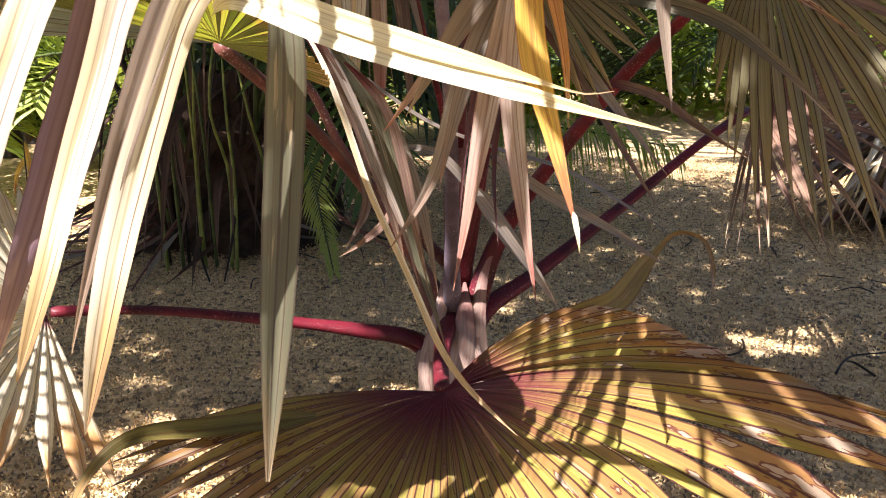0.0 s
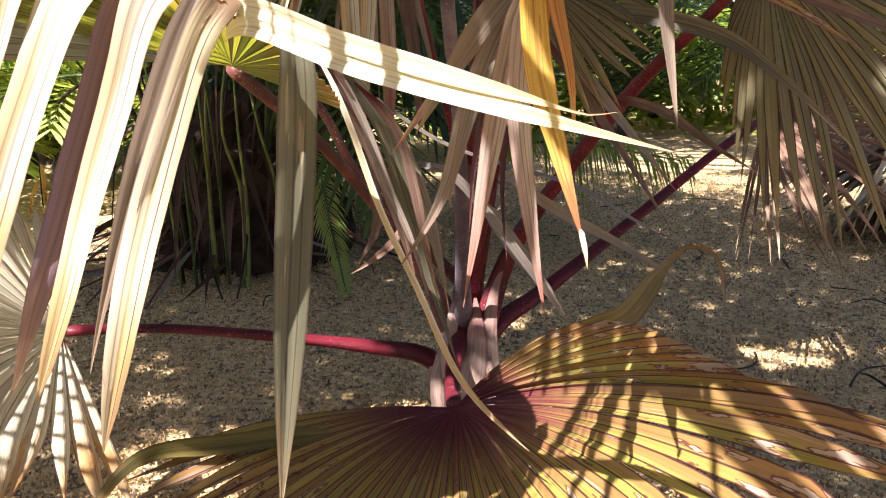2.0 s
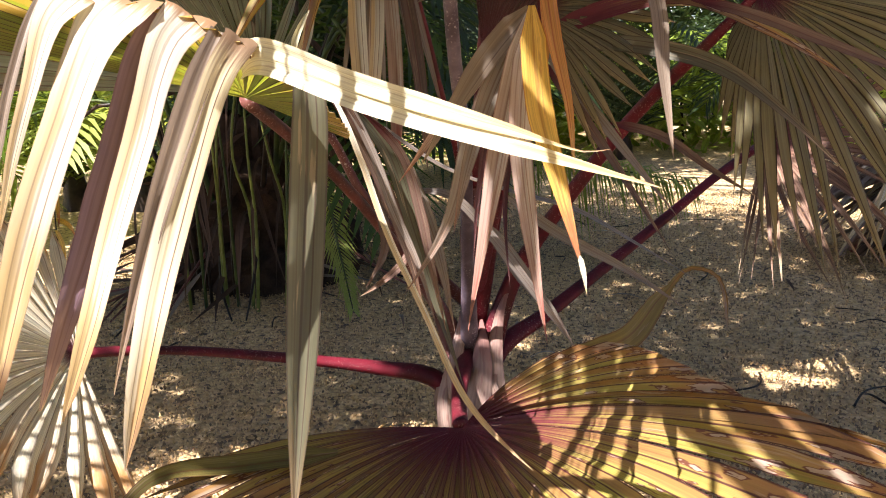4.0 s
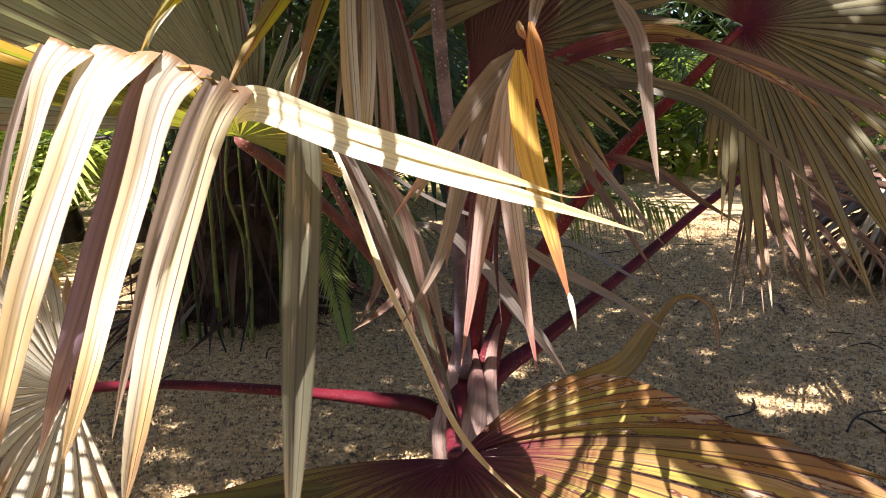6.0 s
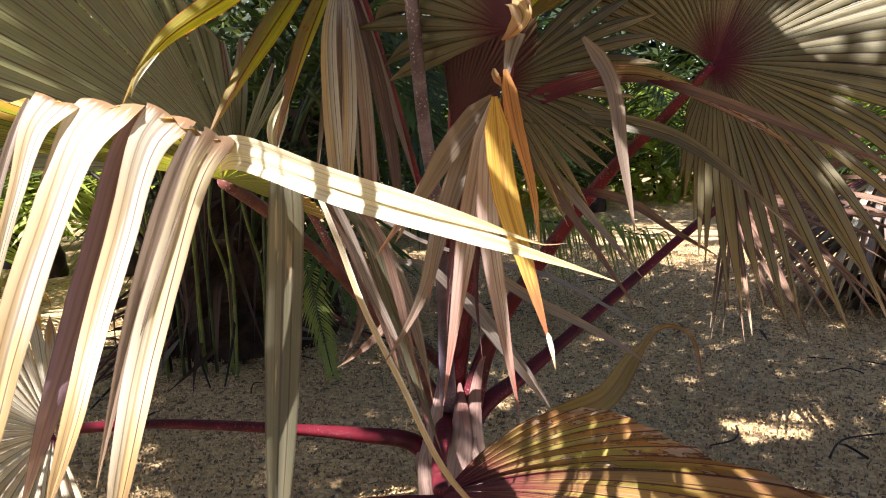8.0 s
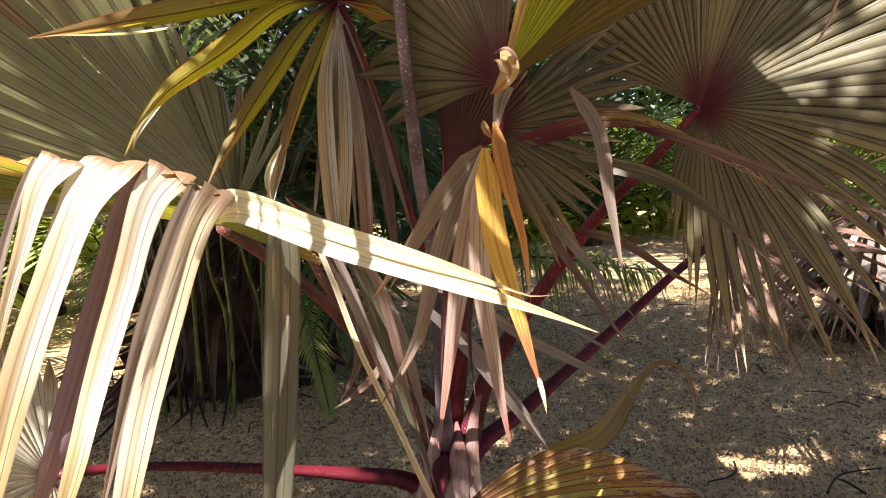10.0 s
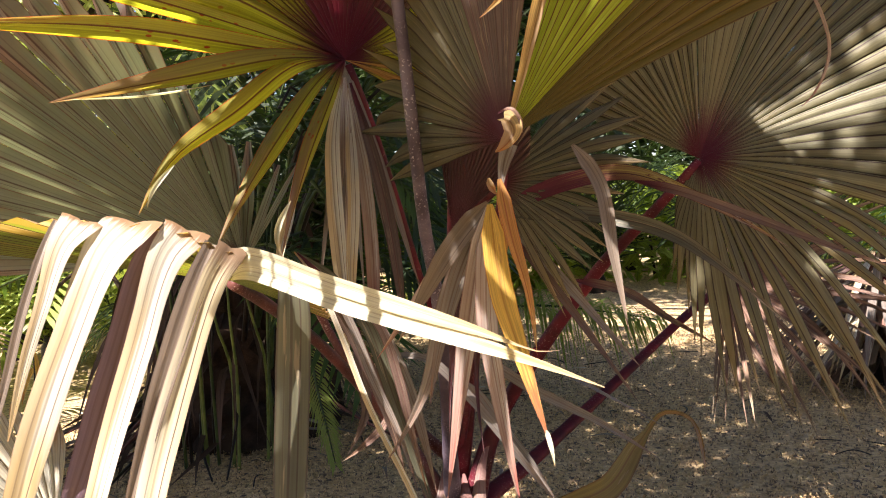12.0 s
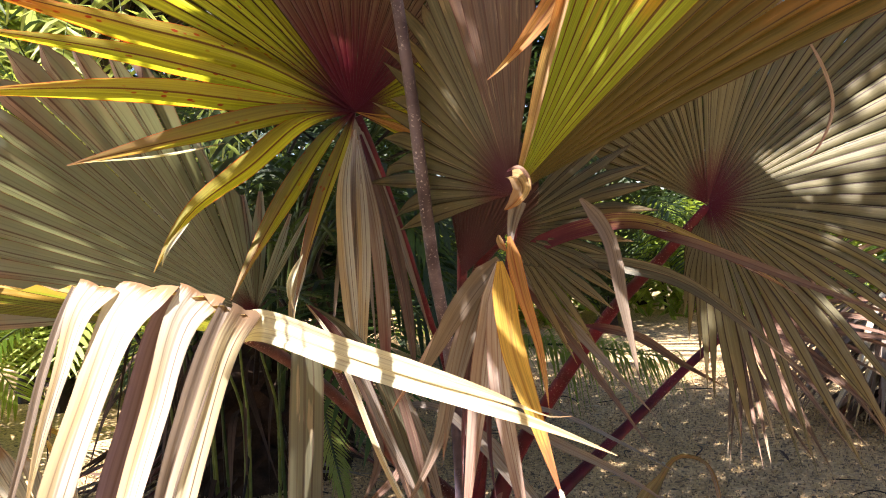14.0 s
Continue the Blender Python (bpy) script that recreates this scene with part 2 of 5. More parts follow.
M_MAROON = leaf_material("maroon_blade", (0.06, 0.012, 0.016), (0.08, 0.03, 0.025), (0.03, 0.006, 0.01), CRIMSON, 0.3, 0.97, wear=0.05, glow=0.12, rough=0.3)
M_GREEN = leaf_material("green_leaf", (0.045, 0.10, 0.018), (0.13, 0.14, 0.03), (0.03, 0.06, 0.01), None, 0, 0.95, wear=0.1, glow=0.45)
# sunlight and shade on the greenery are put into these paler and darker greens
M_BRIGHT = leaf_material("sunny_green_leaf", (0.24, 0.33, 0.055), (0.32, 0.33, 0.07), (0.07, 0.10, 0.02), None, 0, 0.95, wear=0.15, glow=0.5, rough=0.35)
M_SUNNY = leaf_material("sunlit_green_leaf", (0.36, 0.45, 0.11), (0.44, 0.45, 0.13), (0.15, 0.2, 0.05), None, 0, 0.95, wear=0.15, glow=0.5, rough=0.25)
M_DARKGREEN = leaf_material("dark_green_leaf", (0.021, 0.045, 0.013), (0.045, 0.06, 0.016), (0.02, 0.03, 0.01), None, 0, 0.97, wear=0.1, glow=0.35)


def stalk_material(name, base, dark, scurf=(0.5, 0.38, 0.33), amount=0.5, rough=0.42):
    n = Nodes(name)
    co = n.node("ShaderNodeTexCoord").outputs["Object"]
    big = n.noise(co, 9.0, 4.0)
    col = n.mix(n.ramp(big, 0.35, 0.65), dark, base)
    sc = n.ramp(n.noise(co, 160.0, 3.0), 0.58, 0.68)
    col = n.mix(n.math("MULTIPLY", n.math("MULTIPLY", sc, n.ramp(n.noise(co, 6.0, 2.0), 0.4, 0.65)), amount), col, scurf)
    n.put(n.bsdf.inputs["Base Color"], col)
    n.put(n.bsdf.inputs["Roughness"], rough)
    n.put(n.bsdf.inputs["Specular IOR Level"], 0.25)
    n.bump(n.math("ADD", sc, n.noise(co, 60.0, 3.0)), 0.4, 0.002)
    return n.mat


M_STALK = stalk_material("crimson_stalk", (0.125, 0.011, 0.021), (0.06, 0.009, 0.014), amount=0.35)
M_STALK_DULL = stalk_material("dull_red_stalk", (0.17, 0.06, 0.05), (0.09, 0.035, 0.03), amount=0.9)
M_STALK_GREY = stalk_material("purple_grey_stalk", (0.175, 0.14, 0.18), (0.075, 0.055, 0.075), (0.60, 0.54, 0.58), amount=0.9)
M_SHEATH = stalk_material("pale_sheath", (0.45, 0.36, 0.29), (0.20, 0.11, 0.09), (0.6, 0.5, 0.42), 0.6)
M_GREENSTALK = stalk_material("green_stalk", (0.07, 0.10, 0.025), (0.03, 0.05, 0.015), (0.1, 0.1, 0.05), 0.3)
# paler copy of the green stalk, with sunlight put into its colour
M_LITSTALK = stalk_material("sunlit_green_stalk", (0.20, 0.23, 0.05), (0.10, 0.13, 0.03), (0.2, 0.2, 0.1), 0.2)
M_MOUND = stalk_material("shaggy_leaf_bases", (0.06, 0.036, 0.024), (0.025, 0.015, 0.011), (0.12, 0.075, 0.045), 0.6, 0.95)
M_BARK = stalk_material("dark_bark", (0.032, 0.02, 0.014), (0.014, 0.009, 0.007), (0.09, 0.065, 0.045), 0.5)


def mulch_material():
    n = Nodes("gravelly_mulch")
    co = n.node("ShaderNodeTexCoord").outputs["Object"]
    v = n.node("ShaderNodeTexVoronoi", Vector=co, Scale=38.0)
    cell = n.t.nodes.new("ShaderNodeSeparateColor")
    n.t.links.new(v.outputs["Color"], cell.inputs[0])
    v2 = n.node("ShaderNodeTexVoronoi", Vector=co, Scale=95.0)
    c2 = n.t.nodes.new("ShaderNodeSeparateColor")
    n.t.links.new(v2.outputs["Color"], c2.inputs[0])
    col = n.mix(cell.outputs[0], (0.54, 0.36, 0.165), (0.82, 0.60, 0.31))
    col = n.mix(n.math("MULTIPLY", c2.outputs[0], 0.5), col, (0.52, 0.37, 0.21))
    col = n.mix(n.ramp(cell.outputs[1], 0.86, 0.95), col, (0.12, 0.085, 0.06))
    # darker between the grains, crevice shade put into the colour
    gap = n.ramp(v.outputs["Distance"], 0.45, 0.75)
    col = n.mix(n.math("MULTIPLY", gap, 0.45), col, (0.13, 0.095, 0.06))
    big = n.noise(co, 1.1, 5.0)
    col = n.mix(n.math("MULTIPLY", n.ramp(big, 0.42, 0.7), 0.4), col, (0.42, 0.30, 0.17))
    n.put(n.bsdf.inputs["Base Color"], col)
    n.put(n.bsdf.inputs["Roughness"], 0.9)
    h = n.math("SUBTRACT", n.math("MULTIPLY", cell.outputs[2], 0.6), n.math("ADD", v.outputs["Distance"], n.math("MULTIPLY", v2.outputs["Distance"], 0.4)))
    n.bump(h, 0.8, 0.012)
    return n.mat


def chip_material(name, a, b):
    n = Nodes(name)
    r = n.node("ShaderNodeNewGeometry").outputs["Random Per Island"]
    co = n.node("ShaderNodeTexCoord").outputs["Object"]
    col = n.mix(r, a, b)
    col = n.mix(n.math("MULTIPLY", n.noise(co, 120.0, 3.0), 0.4), col, tuple(c * 0.4 for c in a))
    n.put(n.bsdf.inputs["Base Color"], col)
    n.put(n.bsdf.inputs["Roughness"], 0.85)
    return n.mat


M_MULCH = mulch_material()
M_CHIP = chip_material("wood_chip", (0.50, 0.335, 0.15), (0.86, 0.645, 0.34))
M_DARKCHIP = chip_material("dark_chip", (0.15, 0.105, 0.065), (0.42, 0.29, 0.17))


# ---- builders ----
def mesh_ob(name, verts, faces, mat, parent=None, uvs=None, smooth=True, label=""):
    me = bpy.data.meshes.new(name)
    me.from_pydata(verts, [], faces)
    if uvs is not None:
        layer = me.uv_layers.new(name="UVMap")
        idx = np.empty(len(me.loops), np.int32)
        me.loops.foreach_get("vertex_index", idx)
        layer.data.foreach_set("uv", np.asarray(uvs, np.float32)[idx].ravel())
    if smooth:
        me.polygons.foreach_set("use_smooth", [True] * len(me.polygons))
    me.materials.append(mat)
    ob = new(name, me)
    if parent:
        ob.parent = parent
    if label:
        ob["label"] = label
    return ob


def thing(name, label, category, place=(0, 0, 0), group=""):
    ob = new(name)
    ob.location = place
    ob.empty_display_size = 0.1
    return tagged(ob, label, category, group)


def V(p):
    return np.array(p, float)


def unit(v):
    return v / (np.linalg.norm(v) + 1e-12)


def spline(points, n):
    """n places along a smooth line through the points, evenly spaced."""
    p = np.array([V(q) for q in points])
    if len(p) == 2:
        p = np.array([p[0], (p[0] + p[1]) / 2, p[1]])
    dt = np.maximum(np.linalg.norm(np.diff(p, axis=0), axis=1), 1e-5) ** 0.6
    slope = np.diff(p, axis=0) / dt[:, None]
    tan = np.empty_like(p)
    tan[1:-1] = (slope[:-1] * dt[1:, None] + slope[1:] * dt[:-1, None]) / (dt[:-1] + dt[1:])[:, None]
    tan[0], tan[-1] = 1.5 * slope[0] - 0.5 * tan[1], 1.5 * slope[-1] - 0.5 * tan[-2]
    fine = []
    for i in range(len(p) - 1):
        for t in np.linspace(0, 1, 16, endpoint=False):
            h = dt[i]
            fine.append((2 * t ** 3 - 3 * t * t + 1) * p[i] + (t ** 3 - 2 * t * t + t) * h * tan[i] + (3 * t * t - 2 * t ** 3) * p[i + 1] + (t ** 3 - t * t) * h * tan[i + 1])
    fine.append(p[-1])
    fine = np.array(fine)
    s = np.r_[0, np.cumsum(np.linalg.norm(np.diff(fine, axis=0), axis=1))]
    at = np.linspace(0, s[-1], n)
    return np.stack([np.interp(at, s, fine[:, k]) for k in range(3)], 1)


def fold_over(ridge, hub, rest):
    """A line that comes from the hub along the blade, bends over the ridge and goes on down."""
    r, h = V(ridge), unit(V(hub) - V(ridge))
    return [tuple(r + h * 0.008), tuple(r - h * 0.003 - V((0, 0, 0.006))), *rest]


def tube(name, points, radii, mat, parent, sides=10, n=24, flat=1.0, label="", groove=0.0, rnd=None):
    """A stalk along a smooth line, tapering through the radii; flat squeezes it, groove hollows its upper side."""
    c = spline(points, n)
    r = np.interp(np.linspace(0, 1, n), np.linspace(0, 1, len(radii)), radii)
    if rnd:
        r = r * (1 + np.array([rnd.uniform(-0.08, 0.08) for _ in range(n)]))
    tan = np.gradient(c, axis=0)
    verts, faces = [], []
    t = unit(tan[0])
    a = unit(np.cross(t, V((0, 0, 1)) if abs(t[2]) < 0.93 else V((0, -1, 0))))
    for i in range(n):
        t = unit(tan[i])
        a = unit(a - t * (a @ t))
        b = np.cross(a, t)
        for k in range(sides):
            w = 2 * math.pi * k / sides
            dent = 1 - groove * max(0, math.sin(w)) ** 4
            verts.append(c[i] + r[i] * (math.cos(w) * a + math.sin(w) * flat * dent * b))
    for i in range(n - 1):
        for k in range(sides):
            k2 = (k + 1) % sides
            faces.append((i * sides + k, i * sides + k2, (i + 1) * sides + k2, (i + 1) * sides + k))
    faces.append(tuple(range(sides))[::-1])
    faces.append(tuple((n - 1) * sides + k for k in range(sides)))
    return mesh_ob(name, [tuple(v) for v in verts], faces, mat, parent, label=label)


def ribbon(centre, left, right, normal, fold, half=2, curl=0.0):
    """Vertices, faces and uvs of a folded strip; half: cells on each side of its rib."""
    n, m = len(centre), 2 * half + 1
    verts, uvs, faces = [], [], []
    for i in range(n):
        w = np.linalg.norm(right[i] - left[i])
        for k in range(m):
            u = k / (m - 1)
            if u < 0.5:
                p = left[i] + (centre[i] - left[i]) * (u * 2)
            else:
                p = centre[i] + (right[i] - centre[i]) * (u * 2 - 1)
            rise = fold * w * (1 - abs(2 * u - 1)) + curl * w * math.sin(math.pi * 2 * abs(u - 0.5)) * 0.5
            verts.append(tuple(p + normal[i] * rise))
            uvs.append((u, i / (n - 1)))
    for i in range(n - 1):
        for k in range(m - 1):
            a = i * m + k
            faces.append((a, a + 1, a + m + 1, a + m))
    return verts, faces, uvs


def strip(points, width, mat, parent, face=(0, -1, 0.15), twist=(0, 0), fold=0.16, n=22, taper=0.4, start=0.25, name="leaflet", half=2, label="", wave=0.0, seed=0, flip=-1, widths=None, side=None):
    """One leaflet on its own: a long folded strip through the points, facing the given way, drawn out to a point."""
    rnd = random.Random(seed or int(abs(points[0][0]) * 1000 + abs(points[-1][2]) * 777))
    c = spline(points, n)
    tan = np.gradient(c, axis=0)
    L, R, N = [], [], []
    ph = rnd.uniform(0, 6)
    for i in range(n):
        q = i / (n - 1)
        t = unit(tan[i])
        s = unit(V(side) - t * (V(side) @ t)) if side else unit(np.cross(t, V(face)))
        nn = np.cross(s, t)
        a = radians(twist[0] + (twist[1] - twist[0]) * q) + wave * math.sin(ph + q * 7)
        s, nn = s * math.cos(a) + nn * math.sin(a), nn * math.cos(a) - s * math.sin(a)
        w = width * min(1, start + (1 - start) * q / 0.12)
        if q > taper:
            w *= max(0.015, 1 - ((q - taper) / (1 - taper)) ** 1.25)
        if widths:
            w = width * float(np.interp(q, np.linspace(0, 1, len(widths)), widths))
        w *= 1 + 0.02 * math.sin(ph * 2 + q * 13) + 0.008 * math.sin(ph + q * 41)
        L.append(c[i] - s * w / 2)
        R.append(c[i] + s * w / 2)
        N.append(nn)
    v, f, uv = ribbon(c, np.array(L), np.array(R), N, fold * flip, half, curl=0.08)
    return mesh_ob(name, v, f, mat, parent, uv, label=label)


def arc(hub, tip, arch, n, side):
    """A leaflet's line from hub to tip; it rises by arch, lengthwise, before it droops."""
    q = np.linspace(0, 1, n)[:, None]
    length = np.linalg.norm(tip - hub)
    mid = (hub + tip) / 2 + V((0, 0, arch * length)) + side
    return hub * (1 - q) ** 2 + 2 * mid * q * (1 - q) + tip * q * q


def fan(hub, tips, count, mat, parent, split=0.55, arch=0.12, fold=0.42, jitter=0.03, seed=1, n=16, half=1, gap=0.92, ragged=0.06, other=None, bow=(0, 0, 0), body=0.25):
    """A fan leaf's leaflets: count of them spread between the few given tips, joined along their
    edges as far as split and free beyond. other: {index: material} for odd ones."""
    rnd = random.Random(seed)
    hub, key = V(hub), [V(t) - V(hub) for t in tips]
    lens, dirs = [np.linalg.norm(k) for k in key], [unit(k) for k in key]
    ang = np.r_[0, np.cumsum([math.acos(max(-1, min(1, float(a @ b)))) for a, b in zip(dirs, dirs[1:])])]
    ends = []
    for a in np.linspace(0, ang[-1], count):
        i = min(int(np.searchsorted(ang, a, side="right")) - 1, len(key) - 2)
        f = (a - ang[i]) / (ang[i + 1] - ang[i])
        w = ang[i + 1] - ang[i]
        d = (dirs[i] * math.sin((1 - f) * w) + dirs[i + 1] * math.sin(f * w)) / math.sin(w)
        ends.append(hub + unit(d) * (lens[i] * (1 - f) + lens[i + 1] * f))
    true = [arc(hub, e, arch, n, V(bow)) for e in ends]
    true = [2 * true[0] - true[1]] + true + [2 * true[-1] - true[-2]]
    made = []
    q = np.linspace(0, 1, n)
    for i in range(1, count + 1):
        c, a, b = true[i], true[i - 1], true[i + 1]
        L, R = (c + a) / 2, (c + b) / 2
        wide = np.linalg.norm(R - L, axis=1)
        # beyond the split the edges draw in to the tip and each leaflet goes its own way
        sp = split * (1 + rnd.uniform(-0.15, 0.15)) if split < 0.9 else split
        free = np.clip((q - sp) / max(1 - sp, 1e-6), 0, 1)
        wsplit = np.interp(sp, q, wide)
        body_w = wsplit * (1 + body * np.sin(free * math.pi)) * (1 - free ** 1.6)
        scale = np.where(free > 0, np.minimum(body_w, wide * gap) / np.maximum(wide, 1e-6), 1.0)
        scale = np.maximum(scale, 0.015)
        length = np.linalg.norm(c[-1] - c[0])
        off = V([rnd.gauss(0, jitter) for _ in range(3)]) * length
        off[2] -= abs(rnd.gauss(0, ragged)) * length
        move = (free ** 1.5)[:, None] * off
        cc = c + move
        L = c + (L - c) * scale[:, None] + move
        R = c + (R - c) * scale[:, None] + move
        tan = np.gradient(cc, axis=0)
        nor = np.array([unit(np.cross(R[k] - L[k] if k else R[1] - L[1], tan[k])) for k in range(n)])
        turn = rnd.gauss(0, 0.35)
        for k in range(n):
            a2 = turn * free[k]
            h = (R[k] - L[k]) / 2
            h = h * math.cos(a2) + nor[k] * np.linalg.norm(h) * math.sin(a2)
            L[k], R[k] = cc[k] - h, cc[k] + h
        v, f, uv = ribbon(cc, L, R, nor, fold, half)
        made.append(mesh_ob("leaflet", v, f, (other or {}).get(i - 1, mat), parent, uv))
    return made


# ---- ground ----
def ground():
    n, verts, faces = 90, [], []
    half = np.r_[np.linspace(0, 9, 46)[:-1], np.geomspace(9, 400, n // 2 - 10)]
    ax = np.r_[-half[:0:-1], half]
    for y in ax:
        for x in ax:
            far = max(abs(x), abs(y - 3))
            z = 0.02 * noise.noise(Vector((x * 0.9, y * 0.9, 1))) + 0.012 * noise.noise(Vector((x * 3, y * 3, 5)))
            if far > 12:
                z += 0.3 * noise.noise(Vector((x * 0.05, y * 0.05, 3)))
            verts.append((x, y + 3, z))
    m = len(ax)
    for j in range(m - 1):
        for i in range(m - 1):
            a = j * m + i
            faces.append((a, a + 1, a + m + 1, a + m))
    return tagged(mesh_ob("ground", verts, faces, M_MULCH), "tan wood-chip mulch ground with dappled sunlight", "ground", kind="structure")


ground()


# ---- the red palm ----
palm = thing("red_latan_palm", "young red-stalked fan palm with crimson stalks and yellowing drying fans", "palm", (0.043, 2.609, 0.000))
palm_base = V(palm.location)


def stalk(points, radii, mat=M_STALK, name="leaf_stalk", **kw):
    ob = tube(name, points, radii, mat, None, sides=12, n=30, flat=0.8, groove=0.25, **kw)
    ob.parent = palm
    ob.matrix_parent_inverse = Matrix.Translation(-Vector(palm.location))
    return ob


# crown shaft: short stem and the clasping bases of the stalks
stem = stalk([tuple(palm_base + V((0, 0.02, -0.06))), tuple(palm_base + V((0, 0.02, 0.12))), (0.055, 2.598, 0.313), (0.062, 2.659, 0.489)], (0.08, 0.075, 0.05, 0.02), M_SHEATH, "stem")
for pts, r, m in (
    ([(0.080, 2.400, 0.201), (0.068, 2.505, 0.348), (0.056, 2.588, 0.532), (0.040, 2.651, 0.787)], (0.045, 0.035, 0.026, 0.012), M_STALK_DULL),
    ([(0.108, 2.444, 0.202), (0.105, 2.551, 0.417), (0.093, 2.620, 0.649), (0.081, 2.657, 0.938)], (0.04, 0.032, 0.025, 0.018), M_STALK_DULL),
    ([(0.021, 2.443, 0.202), (-0.005, 2.541, 0.334), (-0.056, 2.592, 0.489), (-0.131, 2.552, 0.657)], (0.04, 0.034, 0.028, 0.022), M_STALK_DULL),
):
    stalk(pts, r, m, "leaf_base")
# pale torn sheaths that clasp the stem
for pts, w, tw in (
    ([(-0.020, 2.325, 0.098), (-0.025, 2.353, 0.201), (-0.013, 2.418, 0.298), (0.013, 2.477, 0.390)], 0.07, (-25, -10)),
    ([(0.058, 2.292, 0.116), (0.081, 2.335, 0.251), (0.100, 2.404, 0.366), (0.100, 2.488, 0.480)], 0.10, (10, 20)),
    ([(0.154, 2.340, 0.123), (0.146, 2.378, 0.252), (0.145, 2.429, 0.377), (0.170, 2.480, 0.524), (0.213, 2.508, 0.627)], 0.075, (30, 40)),
    ([(0.124, 2.270, 0.117), (0.153, 2.318, 0.217), (0.138, 2.375, 0.295), (0.165, 2.444, 0.361)], 0.05, (40, 60)),
    ([(0.010, 2.352, 0.243), (0.003, 2.398, 0.327), (0.028, 2.475, 0.443), (0.047, 2.536, 0.568)], 0.05, (-10, 20)),
    ([(-0.050, 2.388, 0.184), (-0.056, 2.395, 0.223), (-0.037, 2.428, 0.273), (-0.019, 2.466, 0.310)], 0.035, (-40, 0)),
):
    strip(pts, w, M_PALE, stem, twist=tw, name="sheath", widths=(1, 1, 0.9, 0.6, 0.12), fold=-0.3, n=14, half=3, wave=0.15)

# stalk A and its fan, held low over the mulch
st = stalk([(0.057, 2.423, 0.157), (-0.072, 2.450, 0.278), (-0.256, 2.429, 0.324), (-0.600, 2.334, 0.406), (-0.899, 2.199, 0.484), (-1.107, 2.023, 0.544)], (0.05, 0.036, 0.024, 0.021, 0.018, 0.02))
fan((-1.107, 1.999, 0.546), [(-0.808, 1.659, 0.173), (-0.885, 1.598, 0.245), (-0.958, 1.511, 0.285), (-1.074, 1.435, 0.406), (-1.185, 1.448, 0.592), (-1.272, 1.570, 0.730), (-1.406, 1.866, 0.924), (-1.383, 2.141, 0.985), (-1.183, 2.218, 0.850)], 22, M_ASHEN, st, split=0.62, arch=0.06, seed=4, body=0.3)

# stalk B, rising to a fan with long hanging leaflets
st = stalk([(0.080, 2.428, 0.166), (0.157, 2.543, 0.338), (0.351, 2.692, 0.435), (0.769, 2.951, 0.680), (1.089, 3.111, 0.888), (1.287, 3.215, 0.995)], (0.05, 0.035, 0.026, 0.023, 0.02, 0.02))
fan((1.317, 3.206, 1.012), [(1.102, 2.869, 0.517), (1.173, 2.737, 0.531), (1.292, 2.564, 0.498), (1.451, 2.514, 0.594), (1.595, 2.471, 0.743), (1.825, 2.477, 0.911), (1.939, 2.671, 1.188), (1.848, 3.075, 1.545)], 32, M_RUST, st, split=0.35, arch=0.10, seed=5, jitter=0.05)

# stalk C and the broad fan at eye height
st = stalk([(0.100, 2.442, 0.246), (0.213, 2.506, 0.618), (0.419, 2.396, 0.968), (0.594, 2.247, 1.228), (0.710, 2.029, 1.396), (0.810, 1.946, 1.519)], (0.05, 0.033, 0.026, 0.023, 0.019, 0.013))
fan((0.811, 1.946, 1.525), [(0.539, 2.056, 1.664), (0.557, 1.868, 2.184), (0.809, 1.715, 2.389), (1.197, 1.878, 2.437), (1.477, 1.833, 2.125), (1.499, 1.660, 1.708), (1.324, 1.486, 1.345)], 38, M_BROAD, st, split=0.82, arch=0.06, seed=6, jitter=0.015, body=0.0, fold=0.7, gap=1.0)
fan((0.811, 1.946, 1.525), [(1.320, 1.484, 1.295), (1.171, 1.515, 1.018), (1.019, 1.617, 0.867), (0.860, 1.692, 0.883), (0.806, 1.837, 0.939), (0.754, 2.015, 1.346)], 21, M_BROAD, st, split=0.5, arch=0.06, seed=26, jitter=0.02, body=0.05, fold=0.8)

# stalk D: its fan stands up behind; the near leaflets are dead and folded over
st = stalk([(0.056, 2.523, 0.341), (-0.132, 2.454, 0.682), (-0.315, 2.091, 1.056), (-0.384, 1.833, 1.200), (-0.399, 1.552, 1.294)], (0.045, 0.03, 0.024, 0.021, 0.02), M_STALK_DULL)
D = (-0.397, 1.532, 1.300)
fan(D, [(-0.961, 0.918, 1.491), (-0.758, 0.834, 1.490), (-0.568, 0.807, 1.472), (-0.447, 0.861, 1.459), (-0.372, 0.887, 1.450), (-0.293, 0.911, 1.435), (-0.207, 0.930, 1.388), (-0.198, 1.025, 1.364), (-0.146, 1.335, 1.231)], 34, M_LIME_IN, st, split=1.0, arch=0.0, seed=8, jitter=0.0, ragged=0.0, fold=0.22, gap=1.0)
RIDGE = tuple(unit(V((-0.425, 0.861, 1.459)) - V((-0.223, 0.935, 1.405))))
